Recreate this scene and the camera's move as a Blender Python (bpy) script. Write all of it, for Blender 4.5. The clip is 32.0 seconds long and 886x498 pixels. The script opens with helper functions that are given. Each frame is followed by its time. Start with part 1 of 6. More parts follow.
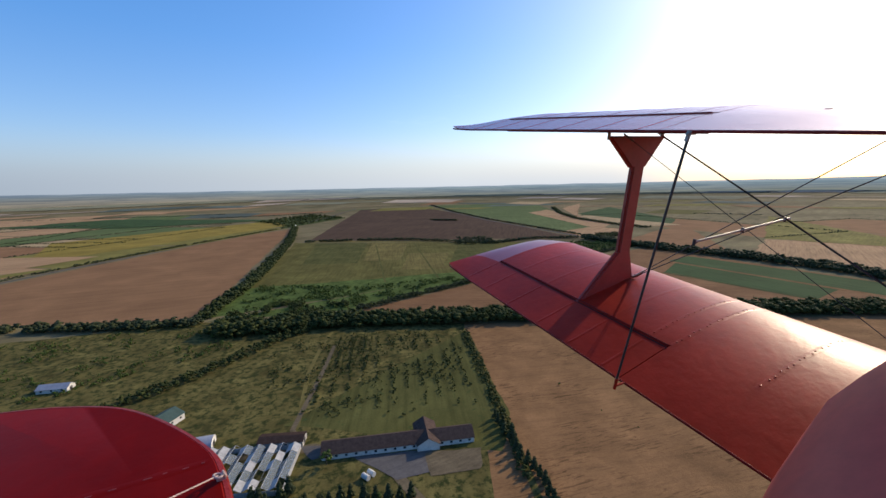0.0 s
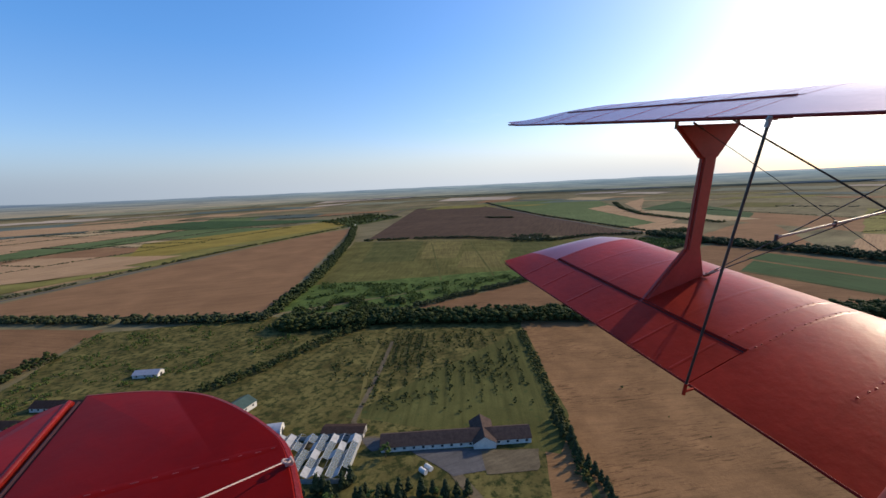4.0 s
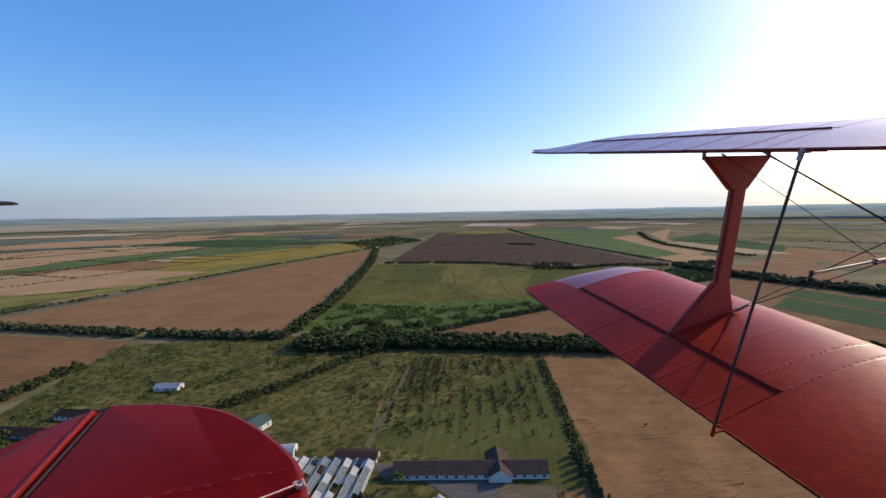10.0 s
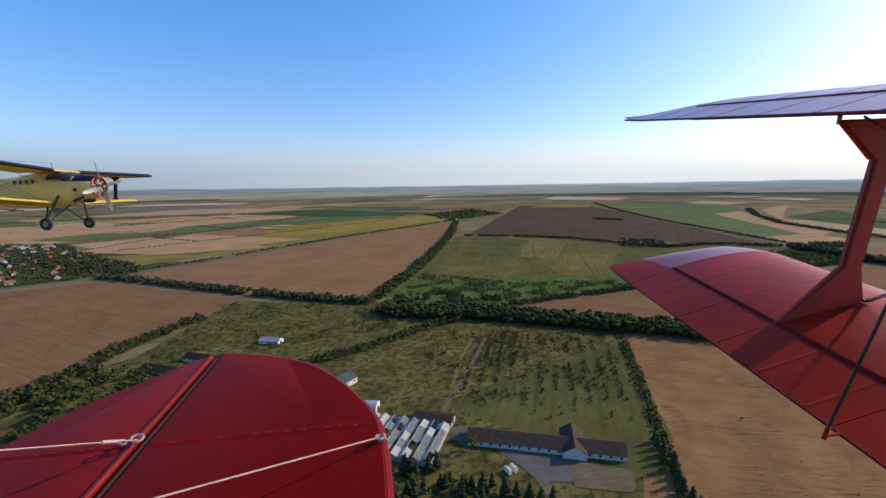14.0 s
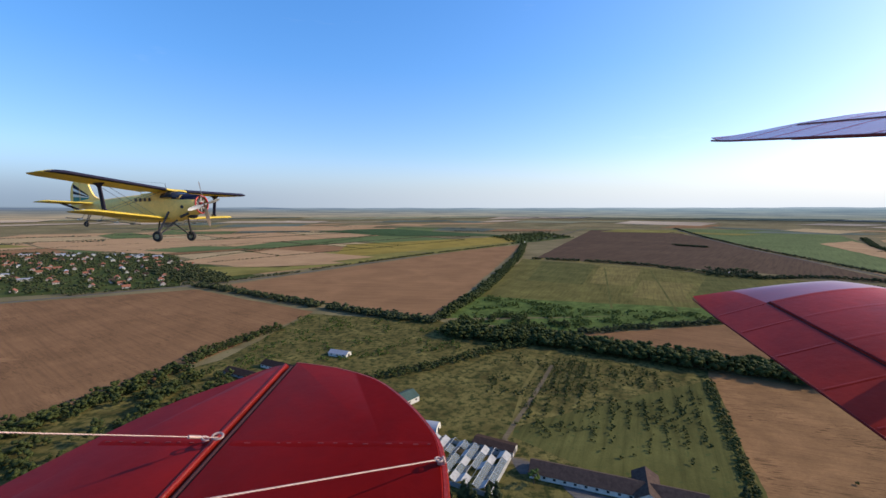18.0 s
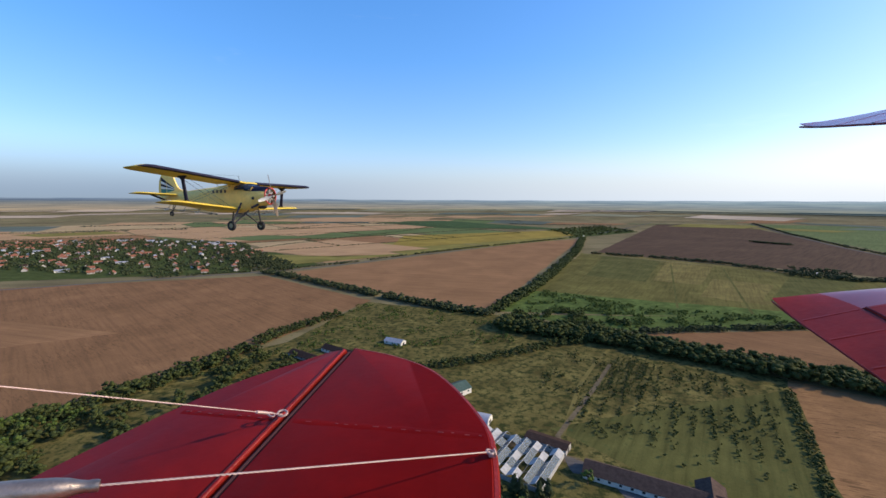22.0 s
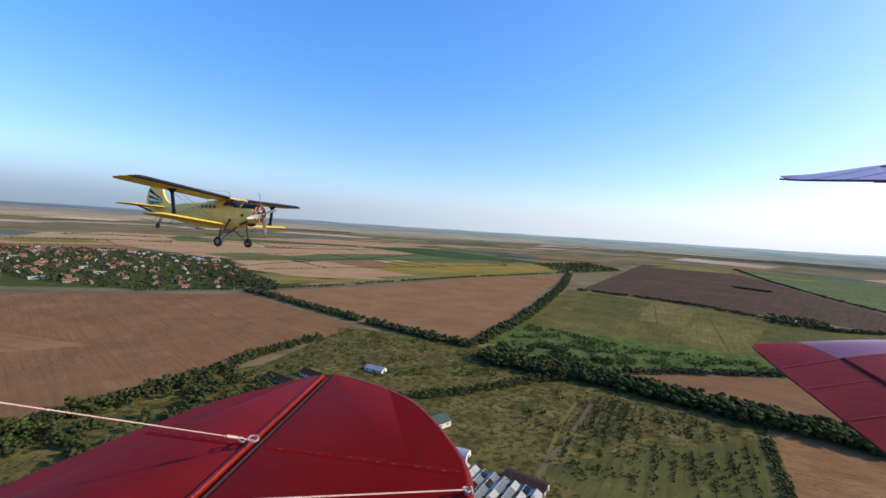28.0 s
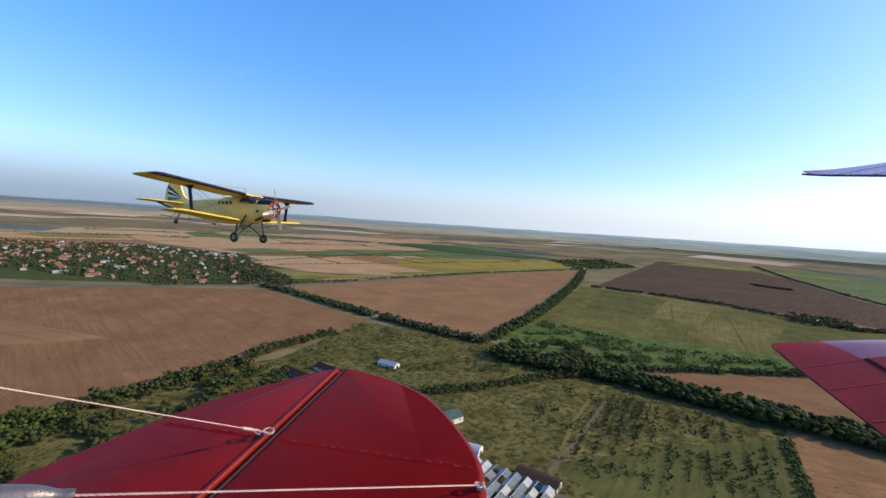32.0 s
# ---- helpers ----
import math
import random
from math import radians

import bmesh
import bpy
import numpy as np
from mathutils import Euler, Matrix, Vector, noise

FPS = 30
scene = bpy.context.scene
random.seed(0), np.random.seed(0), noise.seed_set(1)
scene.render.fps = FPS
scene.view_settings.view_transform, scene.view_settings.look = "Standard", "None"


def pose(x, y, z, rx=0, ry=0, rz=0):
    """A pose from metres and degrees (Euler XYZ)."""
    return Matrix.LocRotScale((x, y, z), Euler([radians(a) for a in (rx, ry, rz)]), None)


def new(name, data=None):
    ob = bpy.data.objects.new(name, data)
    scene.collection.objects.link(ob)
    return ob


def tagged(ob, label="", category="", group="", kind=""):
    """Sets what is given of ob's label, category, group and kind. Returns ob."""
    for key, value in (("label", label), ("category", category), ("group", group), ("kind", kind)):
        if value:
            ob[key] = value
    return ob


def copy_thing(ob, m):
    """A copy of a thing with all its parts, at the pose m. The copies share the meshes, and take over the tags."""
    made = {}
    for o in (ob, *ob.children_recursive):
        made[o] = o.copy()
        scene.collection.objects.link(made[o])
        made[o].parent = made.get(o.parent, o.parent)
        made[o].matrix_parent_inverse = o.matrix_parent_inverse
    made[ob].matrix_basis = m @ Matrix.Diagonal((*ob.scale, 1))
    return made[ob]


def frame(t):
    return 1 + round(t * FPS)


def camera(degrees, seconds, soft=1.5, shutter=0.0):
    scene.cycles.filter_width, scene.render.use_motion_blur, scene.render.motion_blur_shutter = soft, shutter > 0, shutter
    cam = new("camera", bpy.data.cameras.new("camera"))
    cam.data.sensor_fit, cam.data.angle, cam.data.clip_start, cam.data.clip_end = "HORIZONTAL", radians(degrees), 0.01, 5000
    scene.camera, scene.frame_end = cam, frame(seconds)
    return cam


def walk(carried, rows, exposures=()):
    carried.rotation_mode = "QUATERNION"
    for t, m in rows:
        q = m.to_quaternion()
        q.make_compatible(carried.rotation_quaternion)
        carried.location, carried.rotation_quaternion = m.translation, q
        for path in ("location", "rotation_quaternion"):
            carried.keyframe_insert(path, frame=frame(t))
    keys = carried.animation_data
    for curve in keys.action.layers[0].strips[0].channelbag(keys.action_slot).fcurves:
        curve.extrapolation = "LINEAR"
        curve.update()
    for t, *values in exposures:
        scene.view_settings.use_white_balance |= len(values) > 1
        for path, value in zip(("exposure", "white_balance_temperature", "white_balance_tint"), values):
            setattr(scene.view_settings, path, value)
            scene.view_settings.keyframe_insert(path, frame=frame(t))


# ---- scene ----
cam = camera(93.0, 32.0)
EYE = (-229.0, 58.0, 150.0)
TURN = 6.6      # heading of the red biplane, degrees to the left of the plan
STAND = pose(*EYE, 0, 0, TURN)
ROWS = [
    (0, 81.74, 1.22, -37.41), (0.5, 82.47, 1.04, -36.98), (1, 82.56, 1.19, -35.60), (1.5, 81.28, 1.10, -34.78),
    (2, 80.27, 0.07, -33.95), (2.5, 80.05, 0.59, -31.78), (3, 81.74, 2.19, -31.37), (3.5, 81.76, 2.46, -30.61),
    (5.5, 81.53, 2.63, -29.11), (6, 80.45, 1.81, -29.01), (6.5, 82.14, 1.12, -29.11), (7, 83.45, 0.87, -28.61),
    (7.5, 83.57, 0.82, -27.89), (8, 85.27, 0.79, -27.93), (8.5, 85.38, 0.30, -27.95), (9, 85.52, -0.26, -27.02),
    (9.5, 85.12, -0.03, -26.71), (10, 85.15, 1.10, -27.00), (10.5, 84.17, 2.16, -26.94), (11, 82.54, 2.27, -27.48),
    (11.5, 80.81, 1.76, -26.78), (12, 78.41, 0.82, -24.77), (12.5, 78.35, 0.04, -22.59), (13, 80.87, 0.92, -20.14),
    (13.5, 80.19, 1.27, -18.23), (14, 81.62, 0.84, -16.14), (14.5, 83.13, 1.04, -15.58), (16.5, 85.51, 0.27, -10.37),
    (17, 85.71, -0.49, -8.84), (17.5, 84.84, -0.34, -7.35), (18, 84.59, 0.01, -6.92), (18.5, 84.36, -0.30, -6.28),
    (19, 84.66, -0.64, -5.87), (19.5, 82.88, -0.57, -4.29), (20, 82.39, -0.60, -1.88), (20.5, 83.91, -0.50, -0.21),
    (21, 83.81, -0.23, -0.04), (21.5, 83.76, -0.11, -0.02), (22, 83.53, -0.26, 0.62), (22.5, 84.24, -1.05, 0.77),
    (23, 86.55, -1.32, 0.14), (23.5, 86.40, -0.92, 0.27), (24, 86.27, -0.91, 1.18), (24.5, 88.19, -1.50, 1.38),
    (25, 89.40, -1.63, 0.58), (25.5, 90.12, -1.79, -0.92), (27.5, 89.37, -3.09, -1.98), (28, 87.45, -3.65, -0.75),
    (28.5, 86.75, -4.06, 0.32), (29, 86.22, -3.60, 1.10), (29.5, 86.14, -3.41, 1.34), (30, 86.25, -3.40, 0.67),
    (30.5, 85.40, -3.18, 1.25), (31, 85.78, -3.07, 1.75), (31.5, 86.06, -2.93, 0.93), (32, 86.80, -3.73, 1.01),
]
walk(cam, [(t, STAND @ pose(0, 0, 0, rx, ry, rz)) for t, rx, ry, rz in ROWS], exposures=((0, -0.22), (9, -0.2), (14, -0.12), (19, 0.04), (25, 0.08), (32, 0.16)))

# ---- light ----
SUN_AZ, SUN_EL = 81.0, 26.0     # degrees to the right of +y, and above the horizon
world = bpy.data.worlds.new("world")
scene.world = world
world.use_nodes = True
wn = world.node_tree
sky = wn.nodes.new("ShaderNodeTexSky")
sky.sky_type, sky.sun_disc = "NISHITA", False
sky.sun_elevation, sky.sun_rotation = radians(SUN_EL), radians(SUN_AZ)
sky.altitude, sky.air_density, sky.dust_density, sky.ozone_density = 200.0, 1.0, 1.6, 3.0
wn.nodes["Background"].inputs["Strength"].default_value = 0.162
tint = wn.nodes.new("ShaderNodeMix")
tint.data_type, tint.blend_type = "RGBA", "MULTIPLY"
tint.inputs["Factor"].default_value = 1.0
tint.inputs[7].default_value = (1.02, 0.985, 1.09, 1.0)
deep = wn.nodes.new("ShaderNodeHueSaturation")
deep.inputs["Saturation"].default_value = 1.25
wn.links.new(sky.outputs[0], deep.inputs["Color"])
wn.links.new(deep.outputs[0], tint.inputs[6])
wn.links.new(tint.outputs[2], wn.nodes["Background"].inputs["Color"])
# clear azure air over the haze, paler towards the horizon
way, part_z, azure = wn.nodes.new("ShaderNodeTexCoord"), wn.nodes.new("ShaderNodeSeparateXYZ"), wn.nodes.new("ShaderNodeValToRGB")
wn.links.new(way.outputs["Generated"], part_z.inputs[0])
wn.links.new(part_z.outputs["Z"], azure.inputs[0])
stops = ((0.0, (0.50, 0.55, 0.62)), (0.06, (0.42, 0.53, 0.68)), (0.15, (0.27, 0.48, 0.84)), (0.30, (0.11, 0.40, 0.95)), (0.55, (0.07, 0.32, 0.90)), (0.8, (0.11, 0.20, 0.46)))
while len(azure.color_ramp.elements) < len(stops):
    azure.color_ramp.elements.new(0.5)
for el, (at, c) in zip(azure.color_ramp.elements, stops):
    el.position, el.color = at, (*c, 1.0)
air, both = wn.nodes.new("ShaderNodeBackground"), wn.nodes.new("ShaderNodeAddShader")
air.inputs["Strength"].default_value = 0.335
# thin streaks of high cloud
span, wisp, veil, cirrus = wn.nodes.new("ShaderNodeMapping"), wn.nodes.new("ShaderNodeTexNoise"), wn.nodes.new("ShaderNodeValToRGB"), wn.nodes.new("ShaderNodeMix")
span.inputs["Scale"].default_value, span.inputs["Rotation"].default_value = (3.0, 3.0, 24.0), (0.0, 0.12, 0.0)
wisp.inputs["Scale"].default_value, wisp.inputs["Detail"].default_value, wisp.inputs["Roughness"].default_value = 1.0, 6.0, 0.6
veil.color_ramp.elements[0].position, veil.color_ramp.elements[0].color = 0.66, (0, 0, 0, 1)
veil.color_ramp.elements[1].position, veil.color_ramp.elements[1].color = 0.84, (0.35, 0.35, 0.35, 1)
cirrus.data_type = "RGBA"
cirrus.inputs[7].default_value = (0.95, 0.97, 1.0, 1.0)
wn.links.new(way.outputs["Generated"], span.inputs["Vector"])
wn.links.new(span.outputs[0], wisp.inputs["Vector"])
wn.links.new(wisp.outputs["Fac"], veil.inputs[0])
wn.links.new(veil.outputs[0], cirrus.inputs["Factor"])
wn.links.new(azure.outputs[0], cirrus.inputs[6])
wn.links.new(cirrus.outputs[2], air.inputs["Color"])
wn.links.new(wn.nodes["Background"].outputs[0], both.inputs[0])
wn.links.new(air.outputs[0], both.inputs[1])
wn.links.new(both.outputs[0], wn.nodes["World Output"].inputs["Surface"])
sun_dir = Vector((math.sin(radians(SUN_AZ)) * math.cos(radians(SUN_EL)), math.cos(radians(SUN_AZ)) * math.cos(radians(SUN_EL)), math.sin(radians(SUN_EL))))
sun = new("sun", bpy.data.lights.new("sun", "SUN"))
sun.data.energy, sun.data.angle, sun.data.color = 4.7, radians(0.6), (1.0, 0.82, 0.58)
sun.rotation_mode = "QUATERNION"
sun.rotation_quaternion = sun_dir.to_track_quat("Z", "Y")


# ---- materials ----
def mat(name, rough=0.6, metal=0.0):
    m = bpy.data.materials.new(name)
    m.use_nodes = True
    nt = m.node_tree
    b = nt.nodes["Principled BSDF"]
    b.inputs["Roughness"].default_value, b.inputs["Metallic"].default_value = rough, metal
    return m, nt, b


def coords(nt, scale=(1, 1, 1), rz=0.0, kind="Object"):
    tc, mp = nt.nodes.new("ShaderNodeTexCoord"), nt.nodes.new("ShaderNodeMapping")
    mp.vector_type = "TEXTURE"
    mp.inputs["Scale"].default_value = scale
    mp.inputs["Rotation"].default_value = (0, 0, radians(rz))
    nt.links.new(tc.outputs[kind], mp.inputs["Vector"])
    return mp.outputs[0]


def noise_tex(nt, vec, scale, detail=4.0, rough=0.6, dist=0.0):
    n = nt.nodes.new("ShaderNodeTexNoise")
    n.inputs["Scale"].default_value, n.inputs["Detail"].default_value = scale, detail
    n.inputs["Roughness"].default_value, n.inputs["Distortion"].default_value = rough, dist
    nt.links.new(vec, n.inputs["Vector"])
    return n.outputs["Fac"]


def ramp(nt, fac, stops):
    r = nt.nodes.new("ShaderNodeValToRGB")
    e = r.color_ramp.elements
    while len(e) < len(stops):
        e.new(0.5)
    for k, (p, c) in zip(e, stops):
        k.position, k.color = p, (*c, 1.0) if len(c) == 3 else c
    nt.links.new(fac, r.inputs[0])
    return r.outputs[0]


def mix(nt, fac, a, b, blend="MIX"):
    m = nt.nodes.new("ShaderNodeMix")
    m.data_type, m.blend_type = "RGBA", blend
    for sock, v in ((m.inputs["Factor"], fac), (m.inputs[6], a), (m.inputs[7], b)):
        if isinstance(v, (int, float)):
            sock.default_value = v
        elif isinstance(v, tuple):
            sock.default_value = (*v, 1.0)
        else:
            nt.links.new(v, sock)
    return m.outputs[2]


def bump(nt, b, height, strength, distance):
    bp = nt.nodes.new("ShaderNodeBump")
    bp.inputs["Strength"].default_value, bp.inputs["Distance"].default_value = strength, distance
    nt.links.new(height, bp.inputs["Height"])
    nt.links.new(bp.outputs[0], b.inputs["Normal"])


def shade(c, k):
    return tuple(min(1.0, max(0.0, v * k)) for v in c)


def field_mat(name, c, rows=0.0, row_len=60.0, row_w=3.0, patch=45.0, contrast=0.25, speck=0.0, speck_c=(0.05, 0.07, 0.025), relief=0.16, dash=0.0, tram=0.0, streaks=0.75):
    """Farmland: broad patches, drawn-out tillage streaks along rows (degrees), fine clods, and scrub specks."""
    m, nt, b = mat(name, 0.95)
    v = coords(nt)
    big = noise_tex(nt, v, 1.0 / patch, 5.0, 0.62, 0.4)
    vs = coords(nt, (row_len, row_w, 1.0), rows)
    streak = noise_tex(nt, vs, 1.0, 4.0, 0.65, 0.2)
    fine = noise_tex(nt, v, 0.55, 5.0, 0.7)
    col = ramp(nt, big, [(0.3, shade(c, 1 - contrast)), (0.55, c), (0.75, shade(c, 1 + contrast))])
    st = ramp(nt, streak, [(0.32, (0.62, 0.62, 0.62)), (0.5, (0.98, 0.98, 0.98)), (0.7, (1.22, 1.2, 1.15))])
    col = mix(nt, streaks, col, st, "MULTIPLY")
    fn = ramp(nt, fine, [(0.35, (0.75, 0.75, 0.75)), (0.65, (1.18, 1.18, 1.18))])
    col = mix(nt, 0.38, col, fn, "MULTIPLY")
    if tram:
        wv = nt.nodes.new("ShaderNodeTexWave")
        wv.bands_direction = "Y"
        wv.inputs["Scale"].default_value, wv.inputs["Distortion"].default_value, wv.inputs["Detail"].default_value = 0.314, 1.2, 2.0
        nt.links.new(coords(nt, (tram, tram, 1.0), rows), wv.inputs["Vector"])
        col = mix(nt, 0.28, col, ramp(nt, wv.outputs["Fac"], [(0.0, (0.72, 0.72, 0.74)), (0.12, (1.0, 1.0, 1.0)), (0.9, (1.0, 1.0, 1.0)), (1.0, (1.12, 1.1, 1.06))]), "MULTIPLY")
    if dash:
        dn = noise_tex(nt, coords(nt, (11.0, 1.5, 1.0), rows + 8), 1.0, 5.0, 0.62, 0.8)
        where = noise_tex(nt, v, 0.018, 3.0, 0.55)
        f = ramp(nt, dn, [(0.535, (0, 0, 0)), (0.60, (dash, dash, dash))])
        f = mix(nt, 1.0, f, ramp(nt, where, [(0.42, (0.12, 0.12, 0.12)), (0.6, (1, 1, 1))]), "MULTIPLY")
        col = mix(nt, f, col, shade(c, 0.27))
    if speck:
        sp = noise_tex(nt, v, 0.16, 6.0, 0.72)
        f = ramp(nt, sp, [(0.62 - 0.14 * speck, (0, 0, 0)), (0.7 - 0.12 * speck, (1, 1, 1))])
        col = mix(nt, f, col, speck_c)
    nt.links.new(col, b.inputs["Base Color"])
    bump(nt, b, fine, relief, 1.5)
    b.inputs["Specular IOR Level"].default_value = 0.02
    return m


M_STUBBLE = field_mat("stubble_brown", (0.204, 0.113, 0.056), -36.0, 70.0, 3.5, 60.0, 0.22, dash=0.45, tram=22.0, streaks=0.42)
M_STUBBLE_TRAP = field_mat("stubble_trapezoid", (0.236, 0.132, 0.066), -8.0, 90.0, 4.0, 80.0, 0.18, tram=26.0, streaks=0.4)
M_STUBBLE_PALE = field_mat("stubble_pale", (0.240, 0.134, 0.062), -22.0, 17.0, 1.6, 30.0, 0.26, dash=0.75, tram=16.0, streaks=0.28)
M_PLOUGH = field_mat("ploughed_dark", (0.085, 0.056, 0.037), 48.0, 120.0, 6.0, 140.0, 0.16)
M_WHEAT = field_mat("ripe_tan", (0.370, 0.238, 0.128), 20.0, 80.0, 4.0, 120.0, 0.14, tram=30.0)
M_STRAW = field_mat("pale_straw", (0.370, 0.275, 0.150), 12.0, 80.0, 4.0, 100.0, 0.18)
M_OLIVE = field_mat("olive_crop", (0.190, 0.170, 0.050), 10.0, 80.0, 5.0, 70.0, 0.30)
M_GOLD = field_mat("golden_crop", (0.250, 0.190, 0.045), 40.0, 90.0, 5.0, 90.0, 0.25)
M_MEADOW = field_mat("meadow", (0.118, 0.108, 0.034), 64.0, 60.0, 4.0, 60.0, 0.34, 0.3)
M_ROUGH = field_mat("rough_pasture", (0.132, 0.112, 0.038), 60.0, 14.0, 5.0, 24.0, 0.50, 1.0, (0.034, 0.042, 0.014))
M_GREEN = field_mat("green_crop", (0.052, 0.088, 0.036), 76.0, 90.0, 3.0, 60.0, 0.22)
# Greyish green crop, paled a little further by haze put into its colour.
M_GREEN_HAZED = field_mat("green_hazed_crop", (0.105, 0.138, 0.054), 50.0, 120.0, 6.0, 160.0, 0.16)
M_MEADOW_DRY = field_mat("dry_meadow", (0.155, 0.130, 0.045), 64.0, 60.0, 4.0, 50.0, 0.30, 0.2)
M_MEADOW_DEEP = field_mat("deep_meadow", (0.092, 0.092, 0.030), 64.0, 60.0, 4.0, 50.0, 0.30, 0.3)
# Far land: the haze of distance is mixed into these three base colours.
M_HAZED_LAND = field_mat("hazed_land", (0.430, 0.350, 0.260), 10.0, 600.0, 120.0, 900.0, 0.35)
M_HAZED_GREEN = field_mat("hazed_green", (0.215, 0.215, 0.140), 10.0, 600.0, 120.0, 700.0, 0.30)
M_HAZED_WOOD = field_mat("hazed_wood", (0.110, 0.135, 0.110), 10.0, 300.0, 120.0, 500.0, 0.30)
M_SCRUB = field_mat("scrub_grass", (0.085, 0.122, 0.034), 30.0, 20.0, 8.0, 25.0, 0.35, 0.5, (0.03, 0.055, 0.015))
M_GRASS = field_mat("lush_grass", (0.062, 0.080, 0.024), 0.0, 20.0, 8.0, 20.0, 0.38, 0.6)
M_LAND = field_mat("open_land", (0.180, 0.152, 0.080), 15.0, 160.0, 30.0, 260.0, 0.35, 0.2)
M_TRACK = field_mat("dirt_track", (0.140, 0.112, 0.070), 0.0, 8.0, 2.0, 12.0, 0.2)
M_ASPHALT = field_mat("asphalt", (0.115, 0.108, 0.102), 0.0, 20.0, 3.0, 25.0, 0.2)


def leaf_mat(name, c, spread=0.16):
    m, nt, b = mat(name, 0.75)
    geo = nt.nodes.new("ShaderNodeNewGeometry")
    col = ramp(nt, geo.outputs["Random Per Island"], [(0.0, shade(c, 1 - spread)), (0.5, c), (0.9, shade((c[0] * 1.2, c[1] * 1.1, c[2] * 0.9), 1 + spread * 0.6)), (1.0, (c[0] * 1.3, c[1] * 1.2, c[2] * 0.95))])
    n = noise_tex(nt, coords(nt), 1.1, 4.0, 0.7)
    col = mix(nt, 0.7, col, ramp(nt, n, [(0.32, (0.6, 0.6, 0.6)), (0.68, (1.25, 1.25, 1.2))]), "MULTIPLY")
    nt.links.new(col, b.inputs["Base Color"])
    bump(nt, b, n, 0.5, 0.6)
    b.inputs["Specular IOR Level"].default_value = 0.08
    # light that comes through the leaves
    tl, mx = nt.nodes.new("ShaderNodeBsdfTranslucent"), nt.nodes.new("ShaderNodeMixShader")
    nt.links.new(col, tl.inputs["Color"])
    mx.inputs[0].default_value = 0.28
    nt.links.new(b.outputs[0], mx.inputs[1])
    nt.links.new(tl.outputs[0], mx.inputs[2])
    nt.links.new(mx.outputs[0], nt.nodes["Material Output"].inputs["Surface"])
    return m


M_LEAF = leaf_mat("leaves", (0.060, 0.077, 0.027))
M_LEAF_LIGHT = leaf_mat("leaves_light", (0.078, 0.118, 0.032))
# leaves greyed and lightened to put distance haze into their colour
M_LEAF_HAZED = leaf_mat("leaves_hazed", (0.090, 0.105, 0.078))
M_LEAF_DARK = leaf_mat("leaves_dark", (0.056, 0.071, 0.035))


def plain_mat(name, c, rough=0.6, metal=0.0, grain=3.0, var=0.15, coat=0.0, bumpy=0.0, kind="Object", spec=0.5):
    m, nt, b = mat(name, rough, metal)
    v = coords(nt, kind=kind)
    n1, n2 = noise_tex(nt, v, grain, 5.0, 0.65), noise_tex(nt, v, grain * 9.0, 4.0, 0.6)
    col = ramp(nt, n1, [(0.3, shade(c, 1 - var)), (0.7, shade(c, 1 + var))])
    col = mix(nt, 0.5, col, ramp(nt, n2, [(0.3, (0.82, 0.82, 0.82)), (0.7, (1.12, 1.12, 1.12))]), "MULTIPLY")
    nt.links.new(col, b.inputs["Base Color"])
    rr = nt.nodes.new("ShaderNodeMapRange")
    rr.inputs["To Min"].default_value, rr.inputs["To Max"].default_value = rough * 0.8, min(1.0, rough * 1.25)
    nt.links.new(n1, rr.inputs["Value"])
    nt.links.new(rr.outputs[0], b.inputs["Roughness"])
    b.inputs["Coat Weight"].default_value = coat
    b.inputs["Specular IOR Level"].default_value = spec
    b.inputs["Coat Roughness"].default_value = 0.12
    if bumpy:
        bump(nt, b, n2, bumpy, 0.01)
    return m


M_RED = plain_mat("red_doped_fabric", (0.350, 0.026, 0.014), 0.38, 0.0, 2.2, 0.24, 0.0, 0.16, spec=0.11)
# Same red fabric as the lower wing, gloss raised to bring out sky sheen.
M_RED_SHEEN = plain_mat("red_fabric_sky_sheen", (0.33, 0.034, 0.028), 0.22, 0.0, 2.2, 0.24, 0.0, 0.10, spec=0.95)
M_RED_TIP = plain_mat("red_tip_fabric", (0.290, 0.034, 0.024), 0.32, 0.0, 2.2, 0.2, 0.06, 0.06, spec=0.65)
M_RED_TAIL = plain_mat("red_tail_fabric", (0.170, 0.0042, 0.0028), 0.50, 0.0, 2.5, 0.20, 0.0, 0.10, spec=0.05)
# Tail fabric again, dulled so the elevator's sky sheen sits in its colour.
M_RED_ELEV = plain_mat("red_fabric_dulled_by_sheen", (0.158, 0.0058, 0.0038), 0.46, 0.0, 2.5, 0.22, 0.0, 0.10, spec=0.12)
M_RED_EDGE = plain_mat("red_gloss_edge", (0.19, 0.010, 0.008), 0.42, 0.0, 9.0, 0.3, 0.0, 0.3, spec=0.2)
M_STRUT = plain_mat("strut_paint", (0.36, 0.062, 0.045), 0.45, 0.0, 5.0, 0.18, 0.1)
M_FUSELAGE = plain_mat("fuselage_paint", (0.56, 0.085, 0.055), 0.62, 0.0, 2.5, 0.14, 0.0, spec=0.25)
M_WIRE = plain_mat("wire_steel", (0.42, 0.31, 0.28), 0.5, 0.3, 40.0, 0.25)
M_WIRE_DARK = plain_mat("dark_rod", (0.035, 0.040, 0.040), 0.45, 0.2, 30.0, 0.3)
M_STEEL = plain_mat("bright_steel", (0.30, 0.25, 0.21), 0.34, 0.8, 30.0, 0.3, 0.0, 0.15)
M_STITCH = plain_mat("worn_stitching", (0.20, 0.032, 0.028), 0.6, 0.0, 60.0, 0.4)
